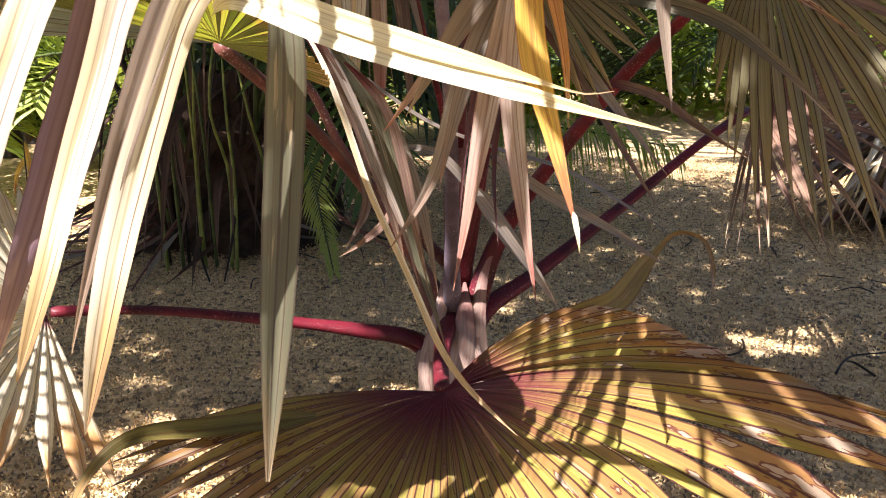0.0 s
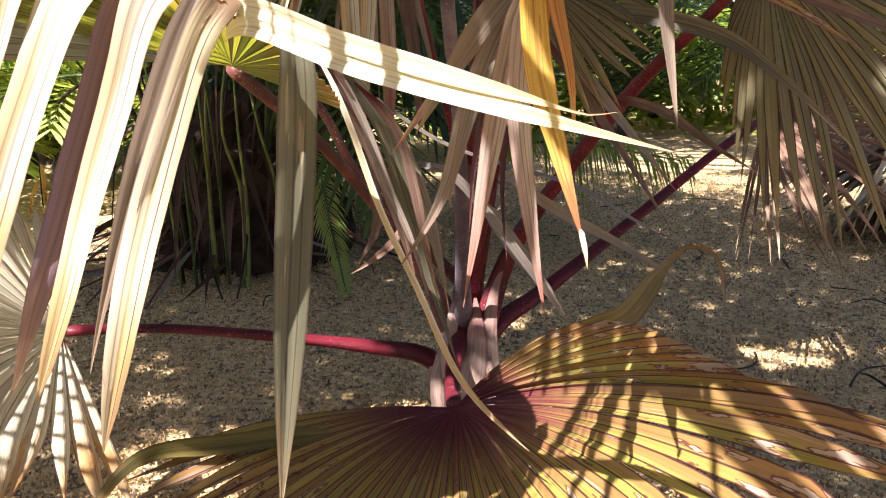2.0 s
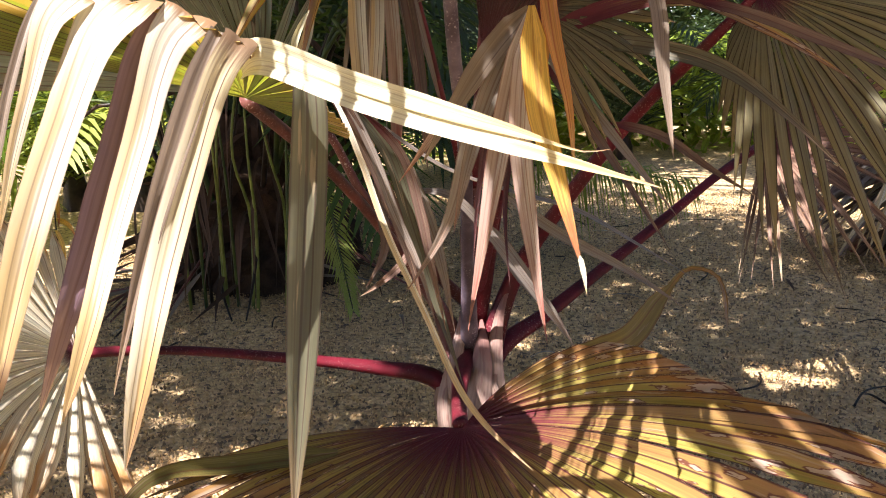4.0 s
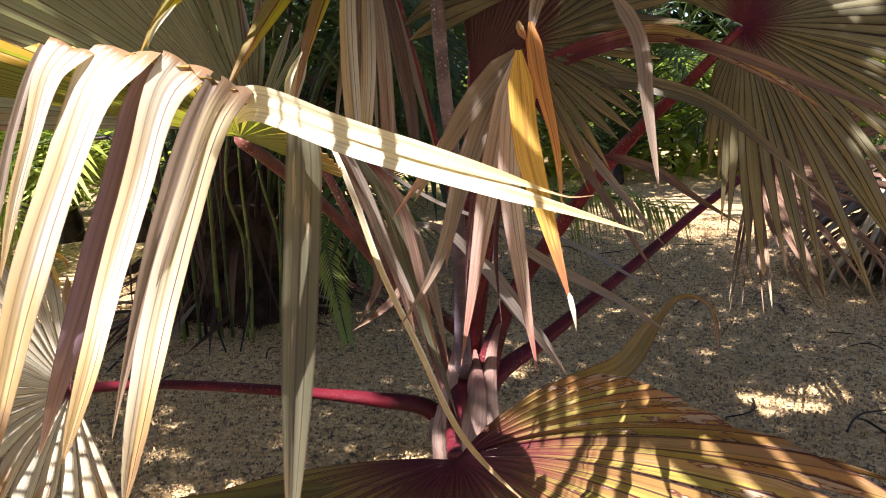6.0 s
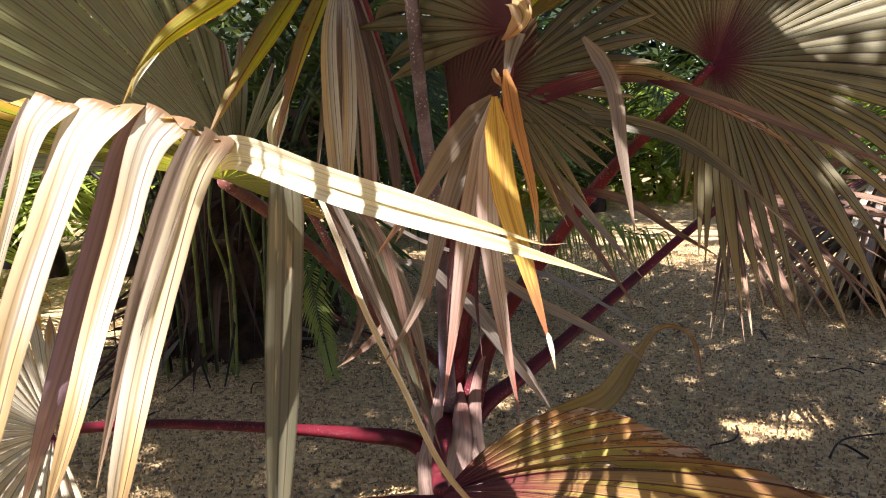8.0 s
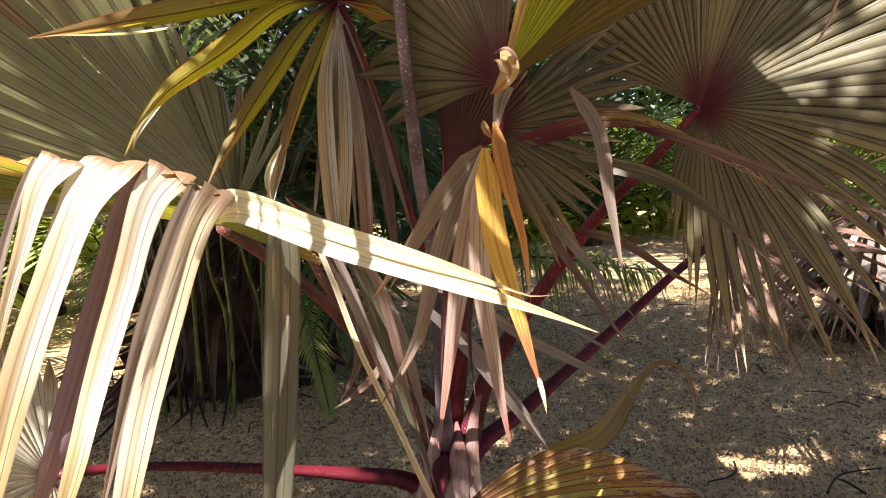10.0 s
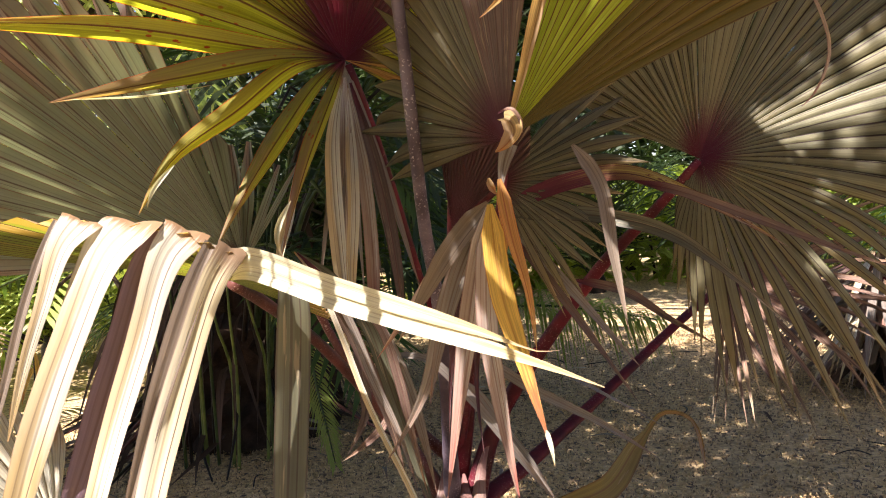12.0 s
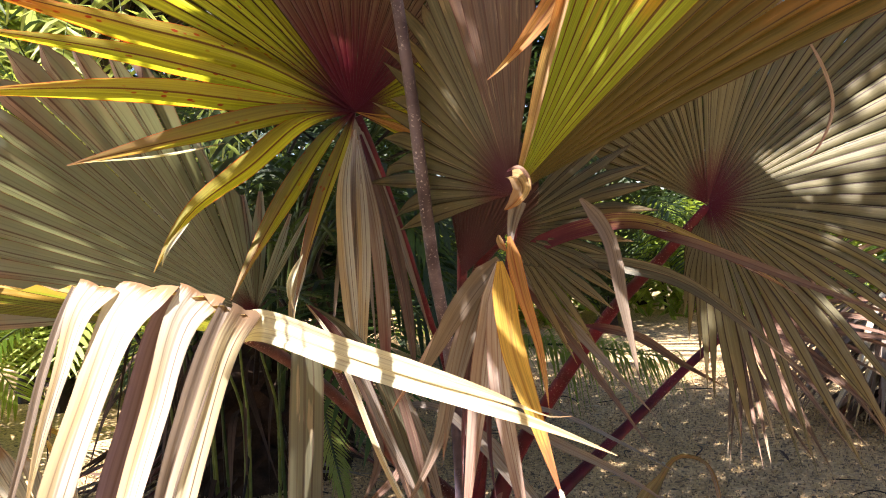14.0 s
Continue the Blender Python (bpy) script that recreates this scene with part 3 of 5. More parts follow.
# mauve and brown-grey strips are the dead leaflets' shaded sides, drawn as dark strips
for k, (pts, w, ws, m, tw) in enumerate((
    (fold_over((-0.407, 0.868, 1.457), D, [(-0.419, 0.832, 1.423), (-0.437, 0.799, 1.341), (-0.457, 0.781, 1.268), (-0.473, 0.755, 1.175)]), 0.027, (2.3, 1.75, 1.25, 1.0, 0.85, 0.75, 0.65, 0.6, 0.5, 0.4, 0.25, 0.05), M_DEAD, (0, 10)),
    (fold_over((-0.346, 0.897, 1.452), D, [(-0.369, 0.858, 1.414), (-0.408, 0.800, 1.292), (-0.440, 0.747, 1.162), (-0.464, 0.698, 1.025), (-0.476, 0.664, 0.943)]), 0.041, (2.0, 1.65, 1.3, 1.15, 1.1, 1.05, 1.05, 1.0, 0.9, 0.8, 0.65, 0.45, 0.1), M_DEAD, (-10, 10)),
    (fold_over((-0.279, 0.926, 1.435), D, [(-0.298, 0.888, 1.397), (-0.330, 0.836, 1.270), (-0.357, 0.793, 1.162), (-0.374, 0.743, 1.061), (-0.423, 0.742, 0.938)]), 0.036, (1.9, 1.55, 1.25, 1.1, 1.05, 1.0, 0.95, 0.9, 0.82, 0.75, 0.6, 0.4, 0.05), M_DEAD, (5, -15)),
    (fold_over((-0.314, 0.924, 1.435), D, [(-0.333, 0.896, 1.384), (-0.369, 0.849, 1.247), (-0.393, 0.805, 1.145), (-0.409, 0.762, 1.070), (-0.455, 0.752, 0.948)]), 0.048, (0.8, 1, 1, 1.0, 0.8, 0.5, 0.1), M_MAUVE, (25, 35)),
    (fold_over((-0.217, 0.937, 1.404), D, [(-0.236, 0.900, 1.358), (-0.272, 0.845, 1.237), (-0.298, 0.800, 1.129), (-0.312, 0.749, 1.028), (-0.350, 0.737, 0.873)]), 0.036, (1.25, 1.1, 1.05, 1.1, 1.15, 1.15, 1.1, 1.05, 0.95, 0.8, 0.5, 0.03), M_STRAW, (10, 0)),
    ([(-0.245, 1.012, 1.350), (-0.19, 0.933, 1.362), (-0.07, 0.889, 1.319), (0.041, 0.829, 1.287), (0.139, 0.759, 1.263), (0.215, 0.68, 1.247), (0.264, 0.60, 1.239)], 0.029, (0.6, 0.95, 1.0, 1.0, 0.98, 0.92, 0.82, 0.7, 0.42, 0.2, 0.03), M_CREAM, (-6, -12)),
    ([(-0.245, 1.012, 1.374), (-0.19, 0.935, 1.385), (-0.07, 0.891, 1.341), (0.041, 0.831, 1.307), (0.139, 0.761, 1.280), (0.192, 0.706, 1.266), (0.205, 0.69, 1.264), (0.228, 0.67, 1.268)], 0.026, (0.6, 0.95, 1.0, 1.0, 0.95, 0.9, 0.75, 0.5, 0.12, 0.02), M_CREAM, (-22, -26)),
    # two leaflets past the edge of view, added to shade the low fan
    (fold_over((-0.560, 0.835, 1.470), D, [(-0.566, 0.800, 1.430), (-0.585, 0.770, 1.300), (-0.600, 0.745, 1.150), (-0.610, 0.735, 1.000)]), 0.050, (1.3, 1.2, 1.1, 1.0, 0.8, 0.5, 0.05), M_STRAW, (0, 10)),
    (fold_over((-0.690, 0.850, 1.485), D, [(-0.700, 0.815, 1.440), (-0.720, 0.785, 1.310), (-0.740, 0.765, 1.170), (-0.750, 0.755, 1.030)]), 0.050, (1.3, 1.2, 1.1, 1.0, 0.8, 0.5, 0.05), M_STRAW, (0, -10)),
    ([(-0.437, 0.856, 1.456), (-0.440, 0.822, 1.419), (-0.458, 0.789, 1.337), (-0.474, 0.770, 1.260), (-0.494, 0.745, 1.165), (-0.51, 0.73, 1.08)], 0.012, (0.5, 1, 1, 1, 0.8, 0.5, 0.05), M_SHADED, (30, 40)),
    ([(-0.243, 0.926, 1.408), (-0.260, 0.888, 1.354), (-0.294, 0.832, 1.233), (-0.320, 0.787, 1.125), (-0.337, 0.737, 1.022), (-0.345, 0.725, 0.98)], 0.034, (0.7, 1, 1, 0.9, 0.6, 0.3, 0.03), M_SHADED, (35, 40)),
    ([(-0.166, 1.079, 1.351), (-0.153, 1.040, 1.319), (-0.159, 1.018, 1.182), (-0.165, 0.946, 0.981), (-0.164, 0.818, 0.761)], 0.06, (0.9, 1, 1, 1.0, 0.85, 0.55, 0.1), M_OLIVE_STRIP, (48, 40)),
    ([(-0.152, 1.061, 1.343), (-0.146, 1.072, 1.302), (-0.154, 1.047, 1.161), (-0.164, 0.996, 0.999), (-0.168, 0.887, 0.798)], 0.022, (1, 1, 1, 1, 0.5), M_OLIVE_STRIP, (-30, -20)),
    ([(-0.252, 1.548, 1.357), (-0.203, 1.538, 1.285), (-0.157, 1.518, 1.175), (-0.100, 1.501, 1.003), (-0.024, 1.447, 0.849), (0.069, 1.354, 0.679), (0.194, 1.246, 0.587)], 0.019, (0.2, 0.8, 1, 1, 1, 1, 0.8, 0.05), M_DEAD, (-35, -30)),
    ([(-0.251, 1.569, 1.351), (-0.183, 1.622, 1.277), (-0.111, 1.646, 1.175), (-0.060, 1.657, 0.997), (-0.006, 1.662, 0.795), (0.054, 1.597, 0.610)], 0.038, None, M_OLIVE_STRIP, (0, 30)),
    ([(-0.150, 1.726, 1.231), (-0.065, 1.742, 1.088), (-0.008, 1.745, 0.912), (0.031, 1.738, 0.699)], 0.034, None, M_DRAB, (20, -20)),
    ([(-0.251, 1.569, 1.351), (-0.208, 1.567, 1.296), (-0.128, 1.618, 1.117), (-0.073, 1.643, 0.935), (-0.039, 1.657, 0.783)], 0.032, None, M_PURPLE, (-20, 20)),
    ([(-0.251, 1.569, 1.351), (-0.193, 1.580, 1.290), (-0.139, 1.582, 1.180), (-0.094, 1.571, 1.050), (-0.039, 1.549, 0.919), (0.001, 1.510, 0.779)], 0.022, None, M_DRAB, (50, 20)),
    ([(-0.157, 1.605, 1.260), (-0.078, 1.629, 1.164), (-0.039, 1.634, 1.027), (-0.016, 1.629, 0.899), (0.015, 1.624, 0.739)], 0.024, None, M_PURPLE, (-40, 20)),
    ([(-0.118, 1.669, 1.221), (0.015, 1.731, 1.121), (0.176, 1.822, 1.046), (0.353, 1.896, 0.980), (0.528, 1.947, 0.872), (0.698, 1.981, 0.759)], 0.036, (0.6, 1, 1, 0.9, 0.6, 0.05), M_DRAB, (60, 60)),
    ([(-0.072, 1.818, 1.051), (0.024, 1.821, 1.036), (0.122, 1.854, 0.930), (0.211, 1.872, 0.807), (0.359, 1.893, 0.590)], 0.034, (0.6, 1, 1, 0.9, 0.6, 0.05), M_DRAB, (40, 30)),
    ([(-0.152, 1.819, 1.133), (-0.154, 1.805, 1.025), (-0.142, 1.786, 0.917), (-0.194, 1.752, 0.811)], 0.03, None, M_PURPLE, (-20, 20)),
    ([(-0.081, 1.907, 0.979), (-0.096, 1.882, 0.865), (-0.169, 1.857, 0.797), (-0.226, 1.839, 0.764)], 0.024, None, M_RUST, (-20, 20)),
)):
    sd = RIDGE if k < 5 else None
    strip(pts, w, m, st, twist=tw, half=3, n=40, wave=0.08, taper=0.55, widths=ws, face=(-0.1, -1, 0.4), fold=0.12 if k == 4 else 0.07 if k < 4 else 0.16, side=sd)

# stalk E: the broad grey-green fan leaning forward behind
st = stalk([(0.052, 2.620, 0.501), (-0.294, 2.480, 0.935), (-0.410, 2.442, 1.167), (-0.550, 2.336, 1.271)], (0.035, 0.024, 0.02, 0.02), M_STALK_DULL)
fan((-0.578, 2.308, 1.284), [(-1.276, 1.820, 1.352), (-1.228, 1.729, 1.575), (-1.131, 1.676, 1.821), (-0.939, 1.620, 2.03), (-0.78, 1.620, 2.04), (-0.645, 1.650, 2.00), (-0.600, 1.720, 1.925), (-0.578, 1.820, 1.835), (-0.576, 1.950, 1.735), (-0.577, 2.100, 1.610), (-0.577, 2.200, 1.520)], 21, M_GREY, st, split=0.86, arch=0.02, seed=7, jitter=0.004, ragged=0.0, gap=1.0, half=2, fold=0.42)

for tip, w in (((-0.566, 2.22, 1.673), 0.05), ((-0.508, 2.22, 1.679), 0.05), ((-0.42, 2.23, 1.60), 0.03), ((-0.364, 2.24, 1.601), 0.02)):
    strip([(-0.578, 2.300, 1.290), tuple((V((-0.578, 2.300, 1.290)) + V(tip)) / 2 + V((0.01, -0.03, 0))), tip], w, M_GREY, st, n=14, half=2, fold=0.5, widths=(0.2, 0.7, 1, 0.9, 0.3))

# stalk F: the yellow fan with long separate leaflets
st = stalk([(0.060, 2.532, 0.423), (0.037, 2.279, 1.068), (0.004, 2.195, 1.225), (-0.051, 2.100, 1.488), (-0.110, 2.016, 1.727), (-0.149, 1.971, 1.851)], (0.03, 0.015, 0.011, 0.0095, 0.009, 0.011), M_STALK)
F = (-0.159, 1.977, 1.865)
fan(F, [(0.107, 2.065, 1.705), (0.174, 1.925, 1.953), (0.154, 1.669, 2.271), (-0.029, 1.437, 2.395), (-0.265, 1.310, 2.347), (-0.493, 1.190, 2.208), (-0.615, 1.127, 2.090)], 36, M_GOLD, st, split=0.7, fold=0.7, arch=0.03, seed=9, jitter=0.01, ragged=0.01, other={**{i: M_WINE for i in range(15, 32)}, 1: M_AMBER, 2: M_AMBER, 4: M_AMBER})
for pts, w, m, tw in (
    ([F, (-0.357, 1.663, 1.952), (-0.552, 1.376, 1.973), (-0.702, 1.062, 1.976)], 0.072, M_YELLOW, (25, 10)),
    ([F, (-0.376, 1.669, 1.906), (-0.550, 1.391, 1.923), (-0.750, 1.112, 1.922)], 0.052, M_YELLOW, (35, 25)),
    ([F, (-0.356, 1.684, 1.858), (-0.541, 1.413, 1.849), (-0.759, 1.080, 1.798)], 0.06, M_YELLOW, (40, 20)),
    ([F, (-0.306, 1.697, 1.827), (-0.476, 1.453, 1.752), (-0.604, 1.192, 1.672)], 0.056, M_TIRED, (35, 60)),
    ([F, (-0.264, 1.760, 1.815), (-0.361, 1.551, 1.689), (-0.452, 1.377, 1.575), (-0.486, 1.263, 1.460)], 0.054, M_YELLOW, (30, 50)),
    ([F, (-0.217, 1.806, 1.775), (-0.293, 1.627, 1.619), (-0.342, 1.468, 1.486), (-0.368, 1.356, 1.389)], 0.050, M_TIRED, (20, 40)),
    ([F, (-0.178, 1.835, 1.762), (-0.232, 1.692, 1.592), (-0.256, 1.591, 1.468), (-0.276, 1.533, 1.353)], 0.042, M_TIRED, (20, 60)),
):
    strip(pts, w, m, st, twist=tw, half=2, n=26, fold=0.5, flip=1, widths=(0.12, 0.5, 0.8, 1.0, 1.0, 0.75, 0.4, 0.03))
for pts, w, tw in (
    ([(-0.575, 1.200, 1.676), (-0.544, 1.235, 1.682), (-0.478, 1.330, 1.697), (-0.372, 1.430, 1.726)], 0.014, (60, 50)),
    ([(-0.424, 1.305, 1.554), (-0.453, 1.260, 1.505), (-0.462, 1.245, 1.471)], 0.010, (20, 60)),
    ([(-0.242, 1.505, 1.473), (-0.275, 1.490, 1.400), (-0.264, 1.475, 1.348)], 0.016, (0, 70)),
):
    strip(pts, w, M_CREAM, st, twist=tw, half=2, n=16, fold=0.3, name="curled_tip", widths=(0.1, 0.8, 1, 0.8, 0.1))
fan(F, [(-0.215, 1.665, 1.216), (-0.172, 1.712, 1.136), (-0.116, 1.877, 1.168), (0.010, 1.989, 1.178)], 7, M_DRAB, st, split=0.35, arch=0.10, seed=12, jitter=0.015, ragged=0.0)
for pts, w, m, tw in (
    ([(-0.160, 1.916, 1.807), (-0.181, 1.795, 1.632), (-0.181, 1.753, 1.503), (-0.177, 1.733, 1.348), (-0.169, 1.721, 1.192), (-0.166, 1.701, 1.066)], 0.042, M_DEAD, (20, 0)),
    ([(-0.153, 1.920, 1.792), (-0.140, 1.835, 1.590), (-0.135, 1.761, 1.444), (-0.147, 1.735, 1.303), (-0.156, 1.714, 1.135)], 0.036, M_DEAD, (20, 40)),
    ([(-0.153, 1.908, 1.805), (-0.160, 1.852, 1.593), (-0.160, 1.818, 1.401), (-0.182, 1.804, 1.226)], 0.04, M_ROSE, (0, 30)),
    ([(-0.147, 1.913, 1.776), (-0.116, 1.892, 1.518), (-0.110, 1.890, 1.289), (-0.119, 1.857, 1.047)], 0.04, M_ROSE, (10, -20)),
    ([(-0.142, 1.931, 1.793), (-0.081, 1.946, 1.533), (-0.051, 1.947, 1.313), (-0.038, 1.924, 1.094)], 0.036, M_PURPLE, (-10, 30)),
    ([(-0.259, 1.666, 1.545), (-0.270, 1.616, 1.438), (-0.288, 1.559, 1.350), (-0.288, 1.553, 1.273)], 0.022, M_DEAD, (40, -20)),
):
    strip(pts, w, m, st, twist=tw, half=2, n=24, wave=0.12, fold=0.3, widths=(0.2, 0.55, 0.9, 1, 1, 0.9, 0.6, 0.05))

# stalk G: rough straight stalk of a leaf above
st = stalk([(0.056, 2.505, 0.348), (0.058, 1.991, 1.175), (0.043, 1.755, 1.391), (0.036, 1.596, 1.615), (0.026, 1.535, 1.852), (-0.003, 1.472, 2.214), (-0.050, 1.811, 2.746)], (0.034, 0.021, 0.0185, 0.016, 0.014, 0.013, 0.013), M_STALK_GREY)

# its blade is out of view, spread to shade the fans below
G = (-0.050, 1.811, 2.746)
fan(G, [tuple(V(G) + V(d)) for d in ((-0.5, 0.7, 0.1), (-0.8, 0.2, 0.1), (-0.85, -0.75, 0.15), (-0.35, -1.0, 0.2), (-0.05, -0.8, 0.2))], 20, M_OLIVE, st, split=0.4, arch=0.05, seed=19, body=0.0)
# a further leaf added out of view to shade the broad fan
st = stalk([(0.081, 2.655, 0.928), (0.146, 2.494, 1.697), (0.245, 2.218, 2.368), (0.339, 1.864, 2.745)], (0.02, 0.018, 0.016, 0.016), M_STALK)
G = (0.346, 1.849, 2.750)
fan(G, [tuple(V(G) + V(d)) for d in ((0.1, 0.75, 0.1), (-0.3, 0.7, 0.2), (-0.5, 0.25, 0.3), (-0.5, -0.15, 0.3))], 14, M_OLIVE, st, split=0.55, arch=0.05, seed=20, body=0.0)
fan(G, [tuple(V(G) + V(d)) for d in ((-0.22, -1.05, 0.1), (-0.06, -1.05, 0.05), (0.06, -0.95, 0.0))], 5, M_OLIVE, st, split=0.55, arch=0.05, seed=21, body=0.0)

# another unseen leaf added overhead for the shadow bars it casts
st = stalk([(-0.041, 2.031, 2.455), (-0.037, 1.829, 2.757), (-0.2, 1.8, 2.7), (-0.14, 1.35, 2.55), (-0.11, 1.05, 2.42)], (0.014, 0.014, 0.013, 0.013, 0.013), M_STALK)
G = (-0.11, 1.0, 2.4)
fan(G, [tuple(V(G) + (V(t) - V(G)) * 0.55) for t in ((-0.6, 1.08, 2.35), (-0.53, 0.58, 2.15), (-0.18, 0.51, 2.09), (0.07, 0.43, 2.06), (0.21, 0.46, 2.08), (0.33, 0.63, 2.15), (0.19, 1.05, 2.35))], 9, M_OLIVE, st, split=0.12, arch=0.04, seed=23, body=5.0, gap=0.34)

# unseen leaflets set along the sun's line to bar the cream leaf with shadow
for p, w in (((-0.184, 0.933, 1.372), 0.034), ((-0.153, 0.921, 1.36), 0.006), ((-0.128, 0.912, 1.351), 0.004), ((-0.072, 0.891, 1.331), 0.031), ((-0.006, 0.855, 1.311), 0.031), ((0.172, 0.726, 1.264), 0.016)):
    q = V(p) + V(sun_from) * (0.66 / sun_from[2])
    strip([G, tuple((V(G) + q) / 2 + V((0, 0, 0.04))), tuple(q), tuple(q + unit(q - V(G)) * 0.1)], w, M_OLIVE, st, n=14, half=1, face=(0, -0.5, 1), widths=(0.3, 0.7, 1, 1, 1, 0.5), fold=0.05)

# stalk H: near fan, dark on one side and lime on the other, its lower leaflets hanging dead
st = stalk([(0.073, 2.557, 0.500), (0.157, 2.162, 0.973), (0.207, 1.799, 1.279), (0.229, 1.553, 1.449), (0.224, 1.299, 1.548)], (0.03, 0.02, 0.014, 0.011, 0.01), M_STALK)
H = (0.225, 1.298, 1.562)
fan(H, [(-0.041, 1.999, 1.533), (-0.111, 1.983, 1.661), (-0.074, 1.867, 1.793), (0.022, 1.598, 2.062), (0.183, 1.242, 2.139), (0.301, 1.088, 2.089)], 21, M_OLIVE, st, split=0.6, arch=0.02, seed=13, fold=0.6, other={i: M_PURPLE for i in range(14, 21)})
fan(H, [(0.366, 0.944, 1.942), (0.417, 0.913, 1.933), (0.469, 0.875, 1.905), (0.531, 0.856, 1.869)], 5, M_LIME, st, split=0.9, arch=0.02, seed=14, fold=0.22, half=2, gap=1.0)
strip([H, (0.252, 1.150, 1.666), (0.277, 1.066, 1.765), (0.305, 0.994, 1.852), (0.330, 0.934, 1.948)], 0.024, M_LOBE, st, twist=(25, 20), half=2, n=24, fold=0.45, widths=(0.2, 0.6, 1, 0.9, 0.8))
# panel beside the lime leaflets, its shade put into the dark bronze colour
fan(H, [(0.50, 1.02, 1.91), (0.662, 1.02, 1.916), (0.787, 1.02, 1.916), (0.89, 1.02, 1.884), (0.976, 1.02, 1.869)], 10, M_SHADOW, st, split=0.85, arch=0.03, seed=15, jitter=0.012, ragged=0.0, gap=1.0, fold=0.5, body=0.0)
for pts, w, m, tw in (
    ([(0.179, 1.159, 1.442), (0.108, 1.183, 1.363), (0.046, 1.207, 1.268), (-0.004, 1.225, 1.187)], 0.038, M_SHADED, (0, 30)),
    ([(0.176, 1.180, 1.434), (0.116, 1.201, 1.305), (0.072, 1.205, 1.167), (0.051, 1.185, 1.070)], 0.034, M_DRAB, (-10, 10)),
    ([(0.179, 1.160, 1.433), (0.143, 1.159, 1.287), (0.107, 1.132, 1.101), (0.075, 1.082, 0.932)], 0.038, M_ROSE, (10, -25)),
    ([(0.179, 1.160, 1.424), (0.164, 1.133, 1.242), (0.177, 1.086, 1.090), (0.199, 1.023, 0.929)], 0.038, M_ROSE, (-20, 20)),
    ([(0.178, 1.080, 1.439), (0.188, 1.057, 1.294), (0.216, 1.020, 1.176), (0.244, 0.961, 1.060)], 0.040, M_ORANGE, (0, -15)),
    ([(0.239, 0.965, 1.085), (0.245, 0.957, 1.055), (0.248, 0.952, 1.030)], 0.008, M_CREAM, (0, 10)),
    ([(0.196, 1.076, 1.480), (0.210, 1.059, 1.390), (0.232, 1.056, 1.290), (0.240, 1.050, 1.185)], 0.025, M_AMBER, (0, 50)),
    ([(0.172, 1.19, 1.42), (0.128, 1.21, 1.30), (0.098, 1.20, 1.16), (0.085, 1.16, 1.03)], 0.016, M_MAROON, (0, 20)),
    ([(0.18, 1.18, 1.42), (0.160, 1.18, 1.28), (0.140, 1.16, 1.13), (0.145, 1.10, 1.00)], 0.014, M_MAROON, (20, 0)),
    ([(0.164, 1.361, 1.411), (0.088, 1.405, 1.226), (0.029, 1.424, 1.038), (-0.057, 1.382, 0.907)], 0.04, M_DRAB, (20, 0)),
    ([(0.186, 1.195, 1.436), (0.136, 1.22, 1.32), (0.088, 1.235, 1.21), (0.06, 1.24, 1.12)], 0.012, M_MAROON, (0, 20)),
    ([(0.17, 1.22, 1.42), (0.09, 1.25, 1.33), (0.02, 1.27, 1.24), (-0.05, 1.28, 1.15)], 0.03, M_ROSE, (10, 30)),
):
    strip(pts, w, m, st, twist=tw, half=3, n=26, wave=0.15)
# curled boat-shaped lobes and odd leaflets round the heart of this fan
for pts, w, m, tw, ws, fd in (
    ([(0.207, 1.115, 1.590), (0.219, 1.095, 1.582), (0.224, 1.085, 1.560), (0.207, 1.090, 1.536), (0.193, 1.095, 1.526)], 0.030, M_LOBE, (5, -20), (0.75, 1, 1.1, 0.75, 0.1), 0.45),
    ([(0.203, 1.105, 1.592), (0.224, 1.085, 1.595), (0.236, 1.085, 1.579), (0.241, 1.10, 1.556)], 0.010, M_RUST, (40, 20), (0.4, 1, 1, 0.8, 0.2), 0.2),
    ([(0.219, 1.112, 1.540), (0.206, 1.112, 1.500), (0.199, 1.112, 1.455)], 0.030, M_DRAB, (-10, 10), (1, 0.85, 0.6, 0.35, 0.1), 0.5),
    ([(0.180, 1.10, 1.484), (0.182, 1.092, 1.470), (0.190, 1.095, 1.455)], 0.012, M_LOBE, (20, -30), (0.3, 1, 1, 0.2), 0.5),
    ([(0.193, 1.10, 1.458), (0.199, 1.092, 1.420), (0.201, 1.088, 1.380), (0.196, 1.085, 1.345), (0.186, 1.085, 1.325)], 0.015, M_AMBER, (10, 50), (0.3, 0.8, 1, 1, 0.7, 0.1), 0.5),
    ([(0.321, 1.014, 1.893), (0.273, 1.029, 1.830), (0.220, 1.049, 1.775), (0.178, 1.059, 1.741)], 0.034, M_AMBER, (0, 10), (0.9, 1, 0.8, 0.35, 0.03), 0.2),
    ([(0.714, 1.203, 1.885), (0.764, 1.199, 1.818), (0.801, 1.199, 1.733), (0.811, 1.203, 1.671), (0.792, 1.220, 1.607), (0.771, 1.231, 1.582)], 0.014, M_PALE, (0, 160), (1, 1, 0.8, 0.7, 0.5, 0.1), 0.4),
):
    strip(pts, w, m, st, twist=tw, half=3, n=24, wave=0.1, widths=ws, fold=fd)

